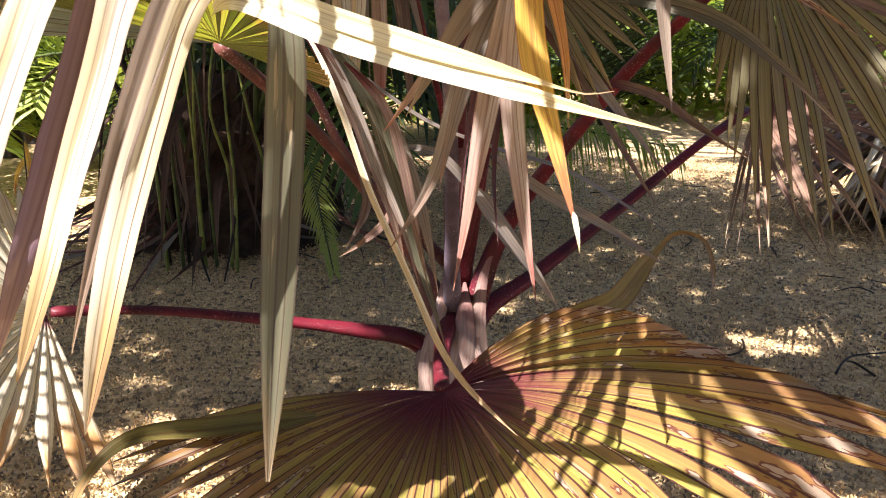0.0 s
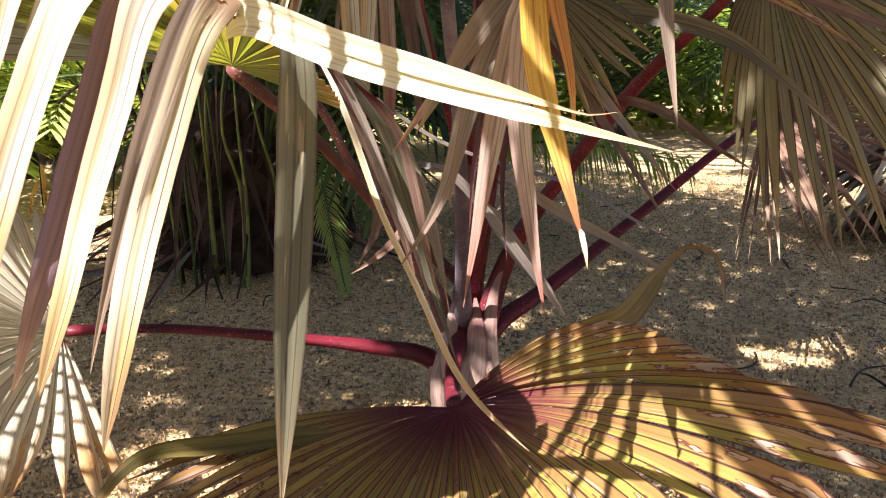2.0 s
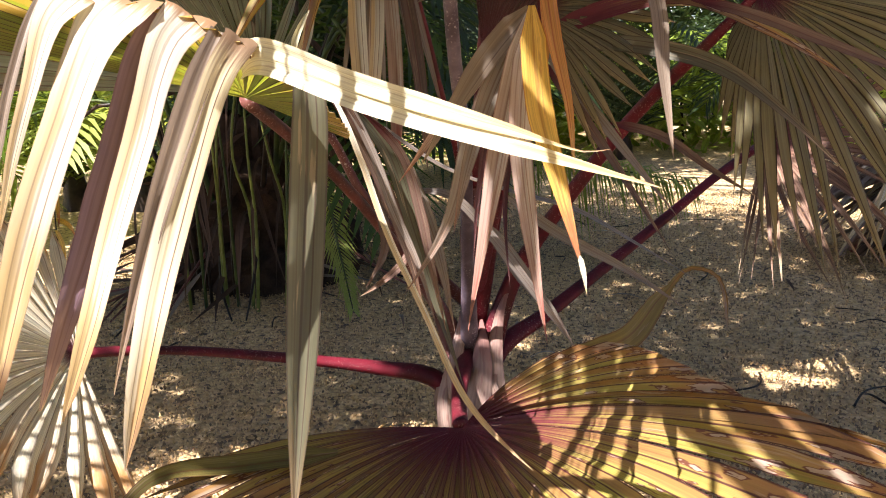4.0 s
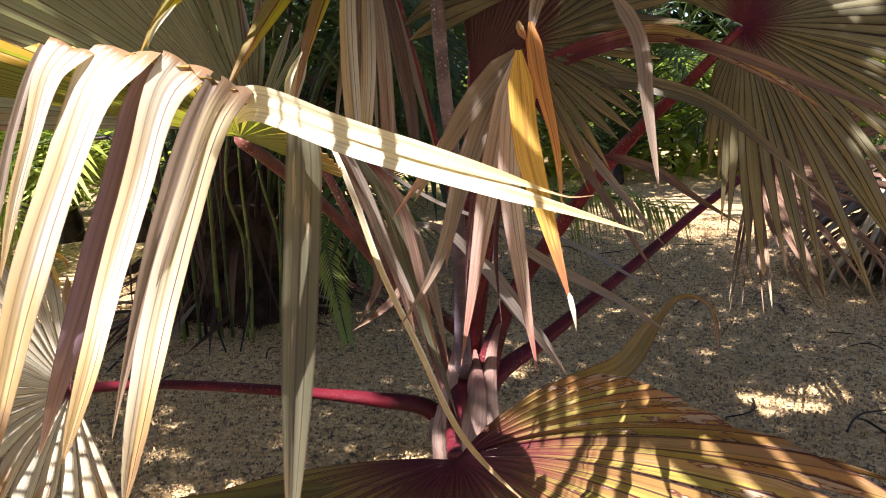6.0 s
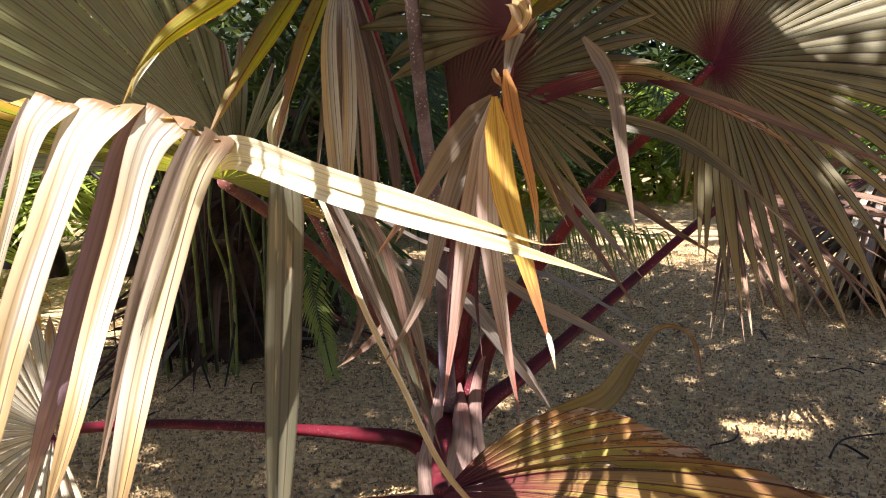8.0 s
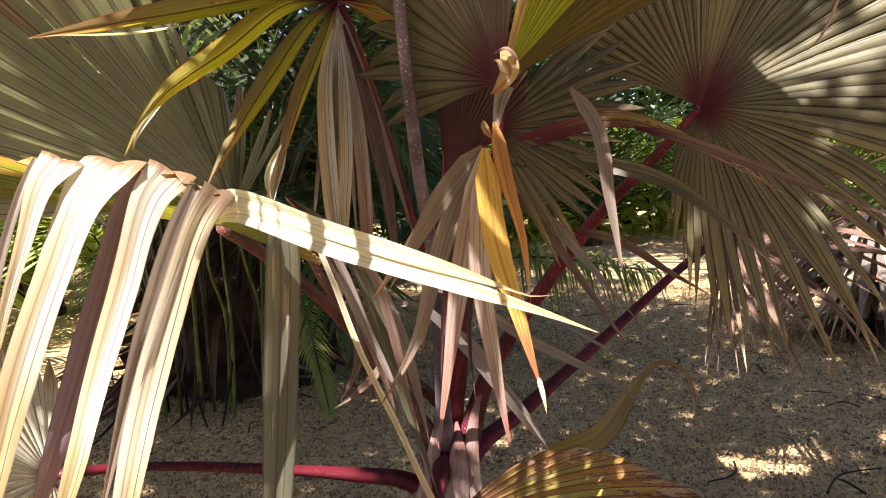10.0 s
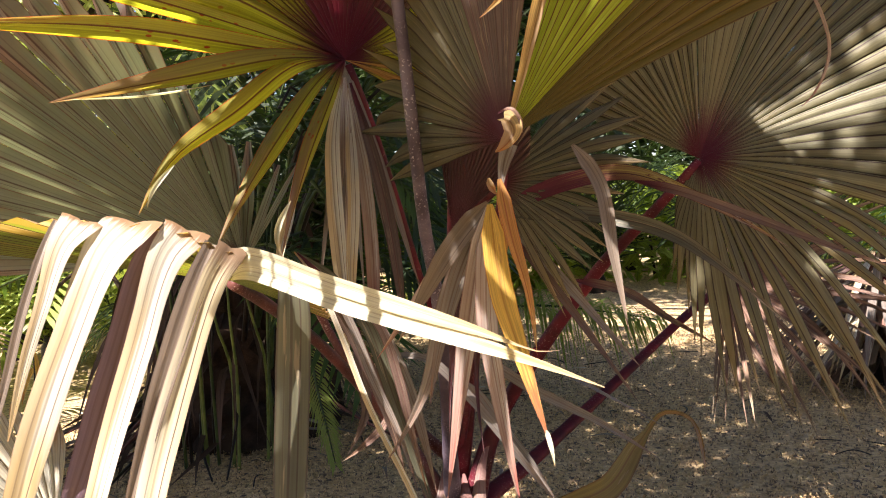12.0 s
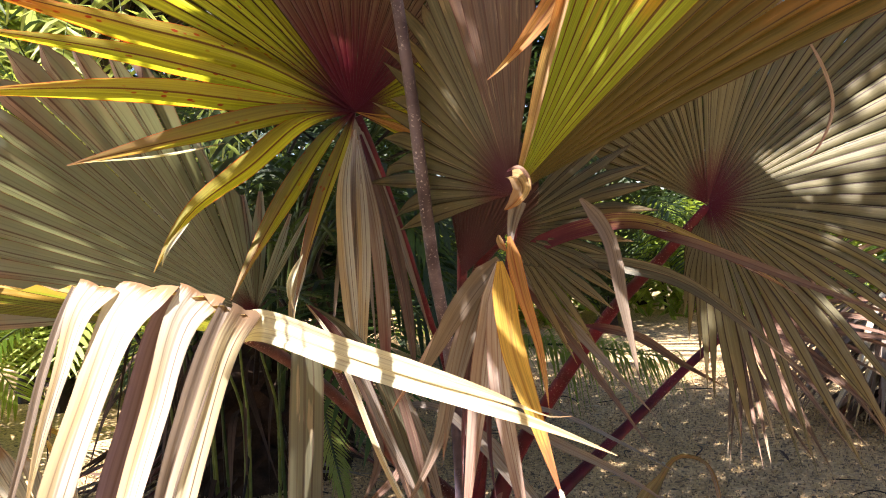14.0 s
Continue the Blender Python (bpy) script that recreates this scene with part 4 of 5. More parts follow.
# stalk I: dark fan behind, long arching leaflets
st = stalk([(0.087, 2.526, 0.468), (0.167, 2.284, 1.097), (0.163, 2.106, 1.376), (0.223, 1.924, 1.470)], (0.035, 0.026, 0.022, 0.02), M_STALK)
I = (0.241, 1.903, 1.491)
fan((0.112, 1.955, 1.375), [(0.092, 1.95, 1.66), (0.13, 1.93, 1.76), (0.20, 1.91, 1.80), (0.275, 1.88, 1.76), (0.335, 1.87, 1.68), (0.335, 1.87, 1.57)], 20, M_MAROON, st, split=1.0, arch=0.0, seed=16, jitter=0.0, ragged=0.0, gap=1.0, fold=0.35)
fan(I, [(0.553, 1.832, 1.780), (0.623, 1.733, 1.623), (0.596, 1.748, 1.501), (0.540, 1.762, 1.406), (0.493, 1.764, 1.266), (0.387, 1.869, 1.141)], 16, M_OLIVE, st, split=0.55, arch=0.06, seed=17)
for pts, w, m in (
    ([(0.258, 1.902, 1.422), (0.418, 1.784, 1.482), (0.547, 1.657, 1.492), (0.701, 1.562, 1.411), (0.838, 1.451, 1.302)], 0.045, M_LOWER),
    ([(0.257, 1.902, 1.406), (0.484, 1.773, 1.392), (0.644, 1.682, 1.339), (0.757, 1.585, 1.238), (0.871, 1.521, 1.110)], 0.042, M_OLIVE_STRIP),
    ([(0.512, 1.460, 1.468), (0.586, 1.389, 1.441), (0.698, 1.297, 1.382), (0.807, 1.190, 1.320), (0.886, 1.085, 1.276)], 0.02, M_PURPLE),
    ([(0.264, 1.901, 1.391), (0.406, 1.876, 1.216), (0.502, 1.843, 1.093), (0.596, 1.799, 0.971)], 0.03, M_DRAB),
    ([(0.256, 1.902, 1.376), (0.390, 1.874, 1.187), (0.497, 1.830, 1.019), (0.580, 1.779, 0.882)], 0.025, M_PURPLE),
    ([(0.170, 1.965, 1.010), (0.307, 1.936, 0.912), (0.486, 1.887, 0.818), (0.637, 1.823, 0.722)], 0.03, M_DRAB),
    ([(0.353, 1.284, 1.543), (0.396, 1.260, 1.468), (0.412, 1.233, 1.331), (0.427, 1.202, 1.187)], 0.028, M_SHADED),
    ([(0.481, 2.166, 1.184), (0.629, 2.134, 1.144), (0.752, 2.091, 1.057), (0.875, 2.038, 0.978)], 0.028, M_PURPLE),
):
    strip(pts, w, m, st, half=2, n=26, wave=0.15, fold=0.2)

# stalk J: the low fan spread out in front
st = stalk([(0.047, 2.467, 0.363), (0.026, 2.235, 0.325), (0.034, 1.964, 0.333)], (0.035, 0.026, 0.024), M_STALK)
J = (0.039, 1.915, 0.346)
fan(J, [(-0.648, 1.310, 0.511), (-0.521, 1.162, 0.482), (-0.380, 1.035, 0.405), (-0.142, 0.931, 0.357), (0.073, 0.889, 0.359), (0.287, 0.854, 0.417), (0.467, 0.845, 0.545), (0.637, 0.846, 0.656), (0.729, 0.850, 0.749), (0.745, 0.924, 0.779)], 28, M_LOWER, st, fold=0.25, split=0.72, arch=0.10, seed=18, jitter=0.012, ragged=0.02, half=2)
fan(J, [(0.751, 0.948, 0.783), (0.634, 1.124, 0.755), (0.526, 1.263, 0.761), (0.460, 1.377, 0.772), (0.381, 1.498, 0.758), (0.311, 1.600, 0.710), (0.235, 1.751, 0.605)], 10, M_LOWER, st, fold=0.22, split=1.0, arch=0.10, seed=22, jitter=0.0, ragged=0.0, half=2, gap=1.0)
strip([(-0.239, 1.506, 0.490), (-0.436, 1.406, 0.516), (-0.582, 1.299, 0.543), (-0.631, 1.223, 0.502), (-0.642, 1.137, 0.427)], 0.06, M_BRONZE, st, n=26, half=2, face=(0, -0.4, 1))
strip([(0.390, 2.169, 0.476), (0.560, 2.251, 0.484), (0.727, 2.457, 0.571), (0.843, 2.552, 0.641), (0.923, 2.523, 0.623), (0.936, 2.412, 0.456)], 0.085, M_BRONZE, st, n=30, half=2, widths=(0.5, 1, 1, 0.95, 0.8, 0.3, 0.2, 0.14, 0.2, 0.03))
strip([(0.129, 2.200, 0.876), (0.229, 2.162, 0.730), (0.329, 2.115, 0.604), (0.377, 2.082, 0.527)], 0.05, M_DRAB, st, n=20)


# ---- plants behind ----
def frond_mesh(rnd, points, leaf_len, count, width, droop=0.5, spread=0.9, along=1.0):
    """A feather frond: rib and two rows of narrow leaflets, as vertices, faces and uvs."""
    c = spline(points, count)
    tan = np.gradient(c, axis=0)
    V_, F_, U_ = [], [], []
    for i in range(2, count):
        q = i / (count - 1)
        t = unit(tan[i])
        side = unit(np.cross(t, V((0, 0, 1))) + V((1e-4, 0, 0)))
        up = np.cross(side, t)
        ll = leaf_len * (0.45 + 1.1 * math.sin(math.pi * min(1, 0.15 + q * 0.8))) * rnd.uniform(0.8, 1.1)
        for s in (-1, 1):
            d = unit(side * s * spread + t * (0.45 + 0.5 * q) * along + up * rnd.uniform(0.05, 0.35))
            w = unit(np.cross(d, up)) * width / 2
            b = len(V_)
            p0 = c[i]
            p1 = p0 + d * ll * 0.5 - V((0, 0, 1)) * ll * 0.06 * droop
            p2 = p0 + d * ll * 0.95 - V((0, 0, 1)) * ll * 0.5 * droop * rnd.uniform(0.6, 1.3)
            V_ += [tuple(p0 - w * 0.4), tuple(p0 + w * 0.4), tuple(p1 - w), tuple(p1 + w), tuple(p2)]
            U_ += [(0, 0), (1, 0), (0, 0.5), (1, 0.5), (0.5, 1)]
            F_ += [(b, b + 1, b + 3, b + 2), (b + 2, b + 3, b + 4)]
    return V_, F_, U_


def frond(parent, rnd, points, leaf_len=0.3, count=36, width=0.025, mat=M_GREEN, rib=0.012, **kw):
    st = tube("frond_rib", points, (rib, rib * 0.8, rib * 0.25), M_GREENSTALK, parent, 6, 14)
    v, f, u = frond_mesh(rnd, points, leaf_len, count, width, **kw)
    tagged(mesh_ob("foliage", v, f, mat, st, u), kind="stuff")
    return st


def feather_palm(name, label, base, rnd, count, reach, height, mat, leaf_len=0.4, width=0.03, upright=0.6, low=0.2, start=0.0, sweep=2 * math.pi, n=34):
    ob = thing(name, label, "palm", base)
    tube("trunk", [(0, 0, -0.05), (0.01, 0, 0.2), (0, 0, 0.45)], (0.16, 0.13, 0.06), M_BARK, ob, 12, 10, rnd=rnd)
    for i in range(count):
        a = start + sweep * (i + rnd.uniform(-0.3, 0.3)) / count
        r = reach * rnd.uniform(0.7, 1.1)
        h = height * rnd.uniform(low, 1.0)
        d = V((math.cos(a), math.sin(a), 0))
        p = [d * 0.05 + V((0, 0, 0.2)), d * r * 0.3 + V((0, 0, 0.2 + h * upright)), d * r * 0.7 + V((0, 0, h)), d * r + V((0, 0, h * rnd.uniform(0.55, 0.9)))]
        frond(ob, rnd, p, leaf_len, n, width, mat)
    return ob


rnd = random.Random(21)
# dark clump with many green stalks
cb = V((-1.387, 4.825, 0.000))
clump = thing("palm_clump", "dark shaded palm clump with many green stalks and fronds", "palm", tuple(cb))
for i in range(30):
    a = rnd.uniform(0, 2 * math.pi)
    r0, r1 = rnd.uniform(0.05, 0.45), rnd.uniform(0.4, 1.5)
    h = rnd.uniform(1.3, 2.6)
    d = V((math.cos(a), math.sin(a), 0))
    p = [d * r0 + V((0, 0, -0.03)), d * (r0 + 0.2 * r1) + V((0, 0, h * 0.5)), d * (r0 + 0.6 * r1) + V((0, 0, h * 0.9)), d * (r0 + r1) + V((0, 0, h * rnd.uniform(0.75, 1.1)))]
    tube("stalk", p, (0.022, 0.018, 0.012), M_GREENSTALK if i % 3 else M_BARK, clump, 7, 14)
    q = [p[2], (p[2] + p[3]) / 2 + V((0, 0, 0.1)), p[3] + d * 0.5, p[3] + d * 0.9 - V((0, 0, 0.4))]
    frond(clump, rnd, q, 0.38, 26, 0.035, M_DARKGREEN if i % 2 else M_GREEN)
for i in range(80):
    a = rnd.uniform(0, 2 * math.pi)
    d = V((math.cos(a), math.sin(a), 0))
    e = V((-d[1], d[0], 0)) * rnd.uniform(-0.35, 0.35)
    h = rnd.uniform(0.15, 1.6)
    r0 = rnd.uniform(0.3, 0.5) + 0.28 * max(0, 1 - h / 1.1)
    out = rnd.uniform(0.1, 0.6)
    strip([tuple(d * r0 + V((0, 0.1, h))), tuple(d * (r0 + 0.4 * out) + e * 0.4 + V((0, 0, h * rnd.uniform(0.6, 1.05)))), tuple(d * (r0 + out) + e + V((0, 0, max(0.02, h * rnd.uniform(-0.1, 0.5)))))],
          rnd.uniform(0.015, 0.05), M_BROWN, clump, name="dead_leaf", n=10, half=1, face=tuple(d + e), twist=(rnd.uniform(-60, 60), rnd.uniform(-90, 90)))
mv, mf = [], []
for j in range(13):         # shaggy mound of old leaf bases
    for k in range(36):
        w = 2 * math.pi * k / 36
        r = (0.68 - 0.5 * (j / 12) ** 1.6) * (1 + 0.35 * noise.noise(Vector((math.cos(w) * 3, math.sin(w) * 3, j * 0.6))) + rnd.uniform(-0.08, 0.08))
        mv.append((r * math.cos(w), 0.15 + r * 0.8 * math.sin(w), -0.05 + 1.15 * j / 12 + rnd.uniform(-0.03, 0.03)))
mf = [(j * 36 + k, j * 36 + (k + 1) % 36, (j + 1) * 36 + (k + 1) % 36, (j + 1) * 36 + k) for j in range(12) for k in range(36)]
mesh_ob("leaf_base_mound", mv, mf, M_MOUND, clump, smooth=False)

# sunlit stalks and leaves at the front of the clump, sunlight put into their paler colours
for q in (
    ((-1.233, 4.053, 0.466), (-1.262, 4.111, 0.904), (-1.212, 4.148, 1.314)), ((-1.190, 4.012, 0.459), (-1.180, 4.130, 0.841), (-1.186, 4.155, 1.227)),
    ((-1.047, 4.115, 0.500), (-1.064, 4.166, 0.867), (-1.113, 4.173, 1.137)),
):
    q = [tuple(V(p) - cb) for p in q]
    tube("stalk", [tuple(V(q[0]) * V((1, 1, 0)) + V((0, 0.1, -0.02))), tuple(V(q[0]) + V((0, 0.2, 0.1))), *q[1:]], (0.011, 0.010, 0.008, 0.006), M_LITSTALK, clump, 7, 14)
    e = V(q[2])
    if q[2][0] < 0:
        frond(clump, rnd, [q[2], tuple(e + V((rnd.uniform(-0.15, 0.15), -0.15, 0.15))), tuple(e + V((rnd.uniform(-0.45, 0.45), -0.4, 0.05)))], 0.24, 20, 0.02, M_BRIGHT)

for i in range(9):
    x, z = rnd.uniform(-1.62, -0.98), rnd.uniform(1.3, 2.1)
    q0 = V((x, rnd.uniform(4.1, 4.5), -0.02)) - cb
    lean = V((rnd.uniform(-0.12, 0.12), rnd.uniform(-0.15, 0.1), 0))
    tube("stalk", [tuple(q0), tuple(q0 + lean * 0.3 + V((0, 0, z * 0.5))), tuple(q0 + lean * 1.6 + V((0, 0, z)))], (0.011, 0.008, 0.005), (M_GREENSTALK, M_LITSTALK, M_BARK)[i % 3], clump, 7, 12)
    if i % 3 == 0:
        e = q0 + lean * 1.6 + V((0, 0, z))
        frond(clump, rnd, [tuple(e), tuple(e + V((rnd.uniform(-0.2, 0.2), -0.1, 0.2))), tuple(e + V((rnd.uniform(-0.5, 0.5), -0.3, 0.1)))], 0.26, 22, 0.022, M_GREEN)

# dead stalks and dry leaves fallen outwards round the foot of the clump
for i in range(34):
    a = rnd.uniform(math.pi, 2 * math.pi)
    d = V((math.cos(a), math.sin(a), 0))
    r0, l, h = rnd.uniform(0.45, 0.7), rnd.uniform(0.25, 0.7), rnd.uniform(0.05, 0.5)
    e = V((-d[1], d[0], 0)) * rnd.uniform(-0.4, 0.4)
    if i % 2:
        tube("dead_stalk", [tuple(d * r0 + V((0, 0, h))), tuple(d * (r0 + l * 0.5) + e * 0.4 + V((0, 0, h * 0.5))), tuple(d * (r0 + l) + e + V((0, 0, 0.015)))], (0.012, 0.009, 0.005), (M_BARK, M_STALK_DULL)[i % 4 == 1], clump, 6, 8)
    else:
        strip([tuple(d * r0 + V((0, 0, h * 0.6))), tuple(d * (r0 + l * 0.5) + e * 0.4 + V((0, 0, h * 0.3 + 0.03))), tuple(d * (r0 + l) + e + V((0, 0, 0.02)))], 0.03, (M_BROWN, M_DRAB, M_BROWN)[i % 3], clump, name="dead_leaf", n=10, half=1, face=(0.2, -0.3, 1), twist=(-20, 60))

# small bright frond hanging before the clump
hf = thing("hanging_frond", "bright green feather frond hanging in a sunbeam", "frond", (-0.759, 4.253, 0.000))
hb = V(hf.location)
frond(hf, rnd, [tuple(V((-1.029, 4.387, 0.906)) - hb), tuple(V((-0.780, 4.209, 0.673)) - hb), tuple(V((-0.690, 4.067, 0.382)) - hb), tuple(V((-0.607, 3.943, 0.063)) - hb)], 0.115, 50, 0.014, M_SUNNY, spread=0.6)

# green frond reaching over the open mulch
gf = thing("green_frond", "green feather frond arching over the sunlit mulch", "frond", (1.039, 6.879, 0.000))
gb = V(gf.location)
frond(gf, rnd, [tuple(V((0.108, 5.485, 0.515)) - gb), tuple(V((0.535, 5.287, 0.679)) - gb), tuple(V((0.958, 5.029, 0.672)) - gb), tuple(V((1.421, 4.813, 0.602)) - gb)], 0.30, 90, 0.018, M_BRIGHT, droop=2.2, spread=0.3, along=0.35)

# their lighter and darker leaf colours carry the sun and shade
# feather palms further off
for k, (x, y, h, r, c, m) in enumerate((
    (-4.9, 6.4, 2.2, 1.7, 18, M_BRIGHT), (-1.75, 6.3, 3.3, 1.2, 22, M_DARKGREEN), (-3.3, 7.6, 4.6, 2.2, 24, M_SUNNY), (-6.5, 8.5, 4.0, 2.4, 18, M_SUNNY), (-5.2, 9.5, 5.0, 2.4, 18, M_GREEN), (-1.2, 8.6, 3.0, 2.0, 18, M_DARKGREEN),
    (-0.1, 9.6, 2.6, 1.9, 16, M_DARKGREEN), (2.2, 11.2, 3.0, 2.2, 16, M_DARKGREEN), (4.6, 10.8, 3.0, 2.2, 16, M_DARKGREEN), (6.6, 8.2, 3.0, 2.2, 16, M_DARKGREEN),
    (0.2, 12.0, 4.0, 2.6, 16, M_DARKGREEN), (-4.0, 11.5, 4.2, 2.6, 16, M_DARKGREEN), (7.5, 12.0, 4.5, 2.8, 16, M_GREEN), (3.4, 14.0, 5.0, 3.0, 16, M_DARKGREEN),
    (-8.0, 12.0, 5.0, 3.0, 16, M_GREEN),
)):
    feather_palm("feather_palm", "green feather palm at the edge of the clearing", (x, y, 0), rnd, c, r, h, m, leaf_len=0.5, width=0.045, n=28)


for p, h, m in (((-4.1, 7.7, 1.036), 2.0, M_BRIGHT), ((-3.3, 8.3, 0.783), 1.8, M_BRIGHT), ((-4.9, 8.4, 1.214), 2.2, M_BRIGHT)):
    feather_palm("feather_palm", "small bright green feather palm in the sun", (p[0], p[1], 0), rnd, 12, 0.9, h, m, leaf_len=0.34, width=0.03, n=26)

# fan palm with a skirt of dead leaves
skirt = thing("skirted_fan_palm", "fan palm base with a skirt of dry grey leaves", "palm", (3.079, 5.184, 0.000))
tube("trunk", [(0, 0, -0.05), (0, 0, 0.3), (0.03, 0, 0.6)], (0.13, 0.11, 0.1), M_BARK, skirt, 12, 10, rnd=rnd)
for i in range(190):
    a = rnd.uniform(0, 2 * math.pi)
    d = V((math.cos(a), math.sin(a), 0))
    h = rnd.uniform(0.45, 0.95)
    r = rnd.uniform(0.6, 1.15)
    strip([tuple(d * 0.12 + V((0, 0, h))), tuple(d * r * 0.6 + V((0, 0, h * 0.75))), tuple(d * r + V((0, 0, rnd.uniform(0.05, h * 0.5))))], 0.045, (M_DRAB, M_PURPLE, M_DEAD, M_DRAB)[i % 4], skirt, name="dead_leaf", n=10, half=1, face=(0, 0, 1))

# thick old leaf bases, broken off short, layered round its trunk
for i in range(46):
    a = rnd.uniform(math.pi * 0.95, math.pi * 1.95)
    d = V((math.cos(a), math.sin(a), 0))
    h, l = rnd.uniform(0.1, 0.62), rnd.uniform(0.28, 0.62)
    strip([tuple(d * 0.08 + V((0, 0, h + 0.04))), tuple(d * l * 0.5 + V((0, 0, h + 0.02))), tuple(d * l + V((0, 0, max(0.03, h - rnd.uniform(0.02, 0.2)))))], rnd.uniform(0.05, 0.085), (M_SHADED, M_ROSE, M_BROWN, M_DRAB)[i % 4], skirt, name="leaf_base", n=8, half=2, face=(0, 0, 1), widths=(0.7, 1, 1, 0.95, 0.7), twist=(rnd.uniform(-25, 25), rnd.uniform(-30, 30)), fold=0.3)


def hedge(name, label, x0, x1, y, h, seed, mat, count=2600, size=0.22, trunk=0.11):
    """Far greenery: trunks and a deep uneven mass of leaf blades."""
    r = random.Random(seed)
    ob = thing(name, label, "trees", ((x0 + x1) / 2, y, 0))
    v, f, u = [], [], []
    cx = (x0 + x1) / 2
    for i in range(count):
        x = r.uniform(x0, x1) - cx
        top = h * (0.75 + 0.25 * noise.noise(Vector((x * 0.35 + seed, 0, 0))))
        z = r.uniform(0.02, 1) ** 0.8 * top
        yy = r.uniform(-1.6, 1.6)
        a, t = r.uniform(0, 6.28), r.uniform(-0.9, 0.4)
        d = V((math.cos(a) * math.cos(t), math.sin(a) * math.cos(t), math.sin(t))) * size * r.uniform(0.6, 1.5)
        w = unit(np.cross(d, V((r.uniform(-1, 1), r.uniform(-1, 1), 1)))) * size * 0.16
        p = V((x, yy, z))
        b = len(v)
        v += [tuple(p), tuple(p + d * 0.5 + w), tuple(p + d), tuple(p + d * 0.5 - w)]
        u += [(0.5, 0), (0, 0.5), (0.5, 1), (1, 0.5)]
        f.append((b, b + 1, b + 2, b + 3))
    tagged(mesh_ob("foliage", v, f, mat, ob, u), kind="stuff")
    for i in range(int((x1 - x0) / 1.6)):
        x = x0 - cx + 1.6 * i + r.uniform(-0.5, 0.5)
        tube("trunk", [(x, 0, -0.1), (x + r.uniform(-0.2, 0.2), 0, h * 0.4), (x + r.uniform(-0.4, 0.4), 0, h * 0.8)], (trunk, trunk * 0.7, trunk * 0.3), M_BARK, ob, 8, 8)
    return ob


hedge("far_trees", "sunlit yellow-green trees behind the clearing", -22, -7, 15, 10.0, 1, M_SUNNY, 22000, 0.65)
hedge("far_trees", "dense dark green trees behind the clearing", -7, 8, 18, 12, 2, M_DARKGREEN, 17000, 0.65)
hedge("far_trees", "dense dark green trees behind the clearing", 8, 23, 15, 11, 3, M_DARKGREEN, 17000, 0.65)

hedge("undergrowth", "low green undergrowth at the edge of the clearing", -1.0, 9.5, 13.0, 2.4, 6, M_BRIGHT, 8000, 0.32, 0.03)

# ---- loose chips on the mulch ----
def chips(name, label, mat, count, x0, x1, y0, y1, size, seed):
    r = random.Random(seed)
    v, f = [], []
    for i in range(count):
        x, y = r.uniform(x0, x1), y0 + (y1 - y0) * r.random() ** 1.5
        a = r.uniform(0, 6.28)
        l, w, t = size * r.uniform(0.5, 1.4), size * r.uniform(0.25, 0.6), size * r.uniform(0.25, 0.6)
        e1 = V((math.cos(a), math.sin(a), r.uniform(-0.4, 0.4))) * l
        e2 = V((-math.sin(a), math.cos(a), r.uniform(-0.4, 0.4))) * w
        p = V((x, y, 0.012 + r.uniform(0, 0.01) + 0.02 * noise.noise(Vector((x * 0.9, (y - 3) * 0.9, 1)))))
        b = len(v)
        up = V((0, 0, t))
        v += [tuple(p - e1 * 0.5), tuple(p + e2 * 0.5), tuple(p + e1 * 0.5), tuple(p - e2 * 0.5), tuple(p + up + e1 * 0.1), tuple(p - up)]
        for k in range(4):
            f += [(b + k, b + (k + 1) % 4, b + 4), (b + (k + 1) % 4, b + k, b + 5)]
    return tagged(mesh_ob(name, v, f, mat, smooth=False), label, "mulch", kind="stuff")


chips("wood_chips", "scattered pale wood chips on the ground", M_CHIP, 70000, -2.8, 4.0, 1.7, 8, 0.014, 5)
chips("dark_bark_bits", "scattered dark bark bits on the ground", M_DARKCHIP, 48000, -2.8, 4.0, 1.7, 8, 0.014, 6)


# ---- unseen plants added round the camera to shade the clearing ----
# trees out of view behind the camera, added to cut down skylight
hedge("unseen_trees", "unseen dense green trees added behind the camera", -12, 3, -9, 9, 4, M_DARKGREEN, 7000, 0.6)
hedge("unseen_trees", "unseen dense green trees added behind the camera", 3, 16, -9, 9, 5, M_DARKGREEN, 7000, 0.6)


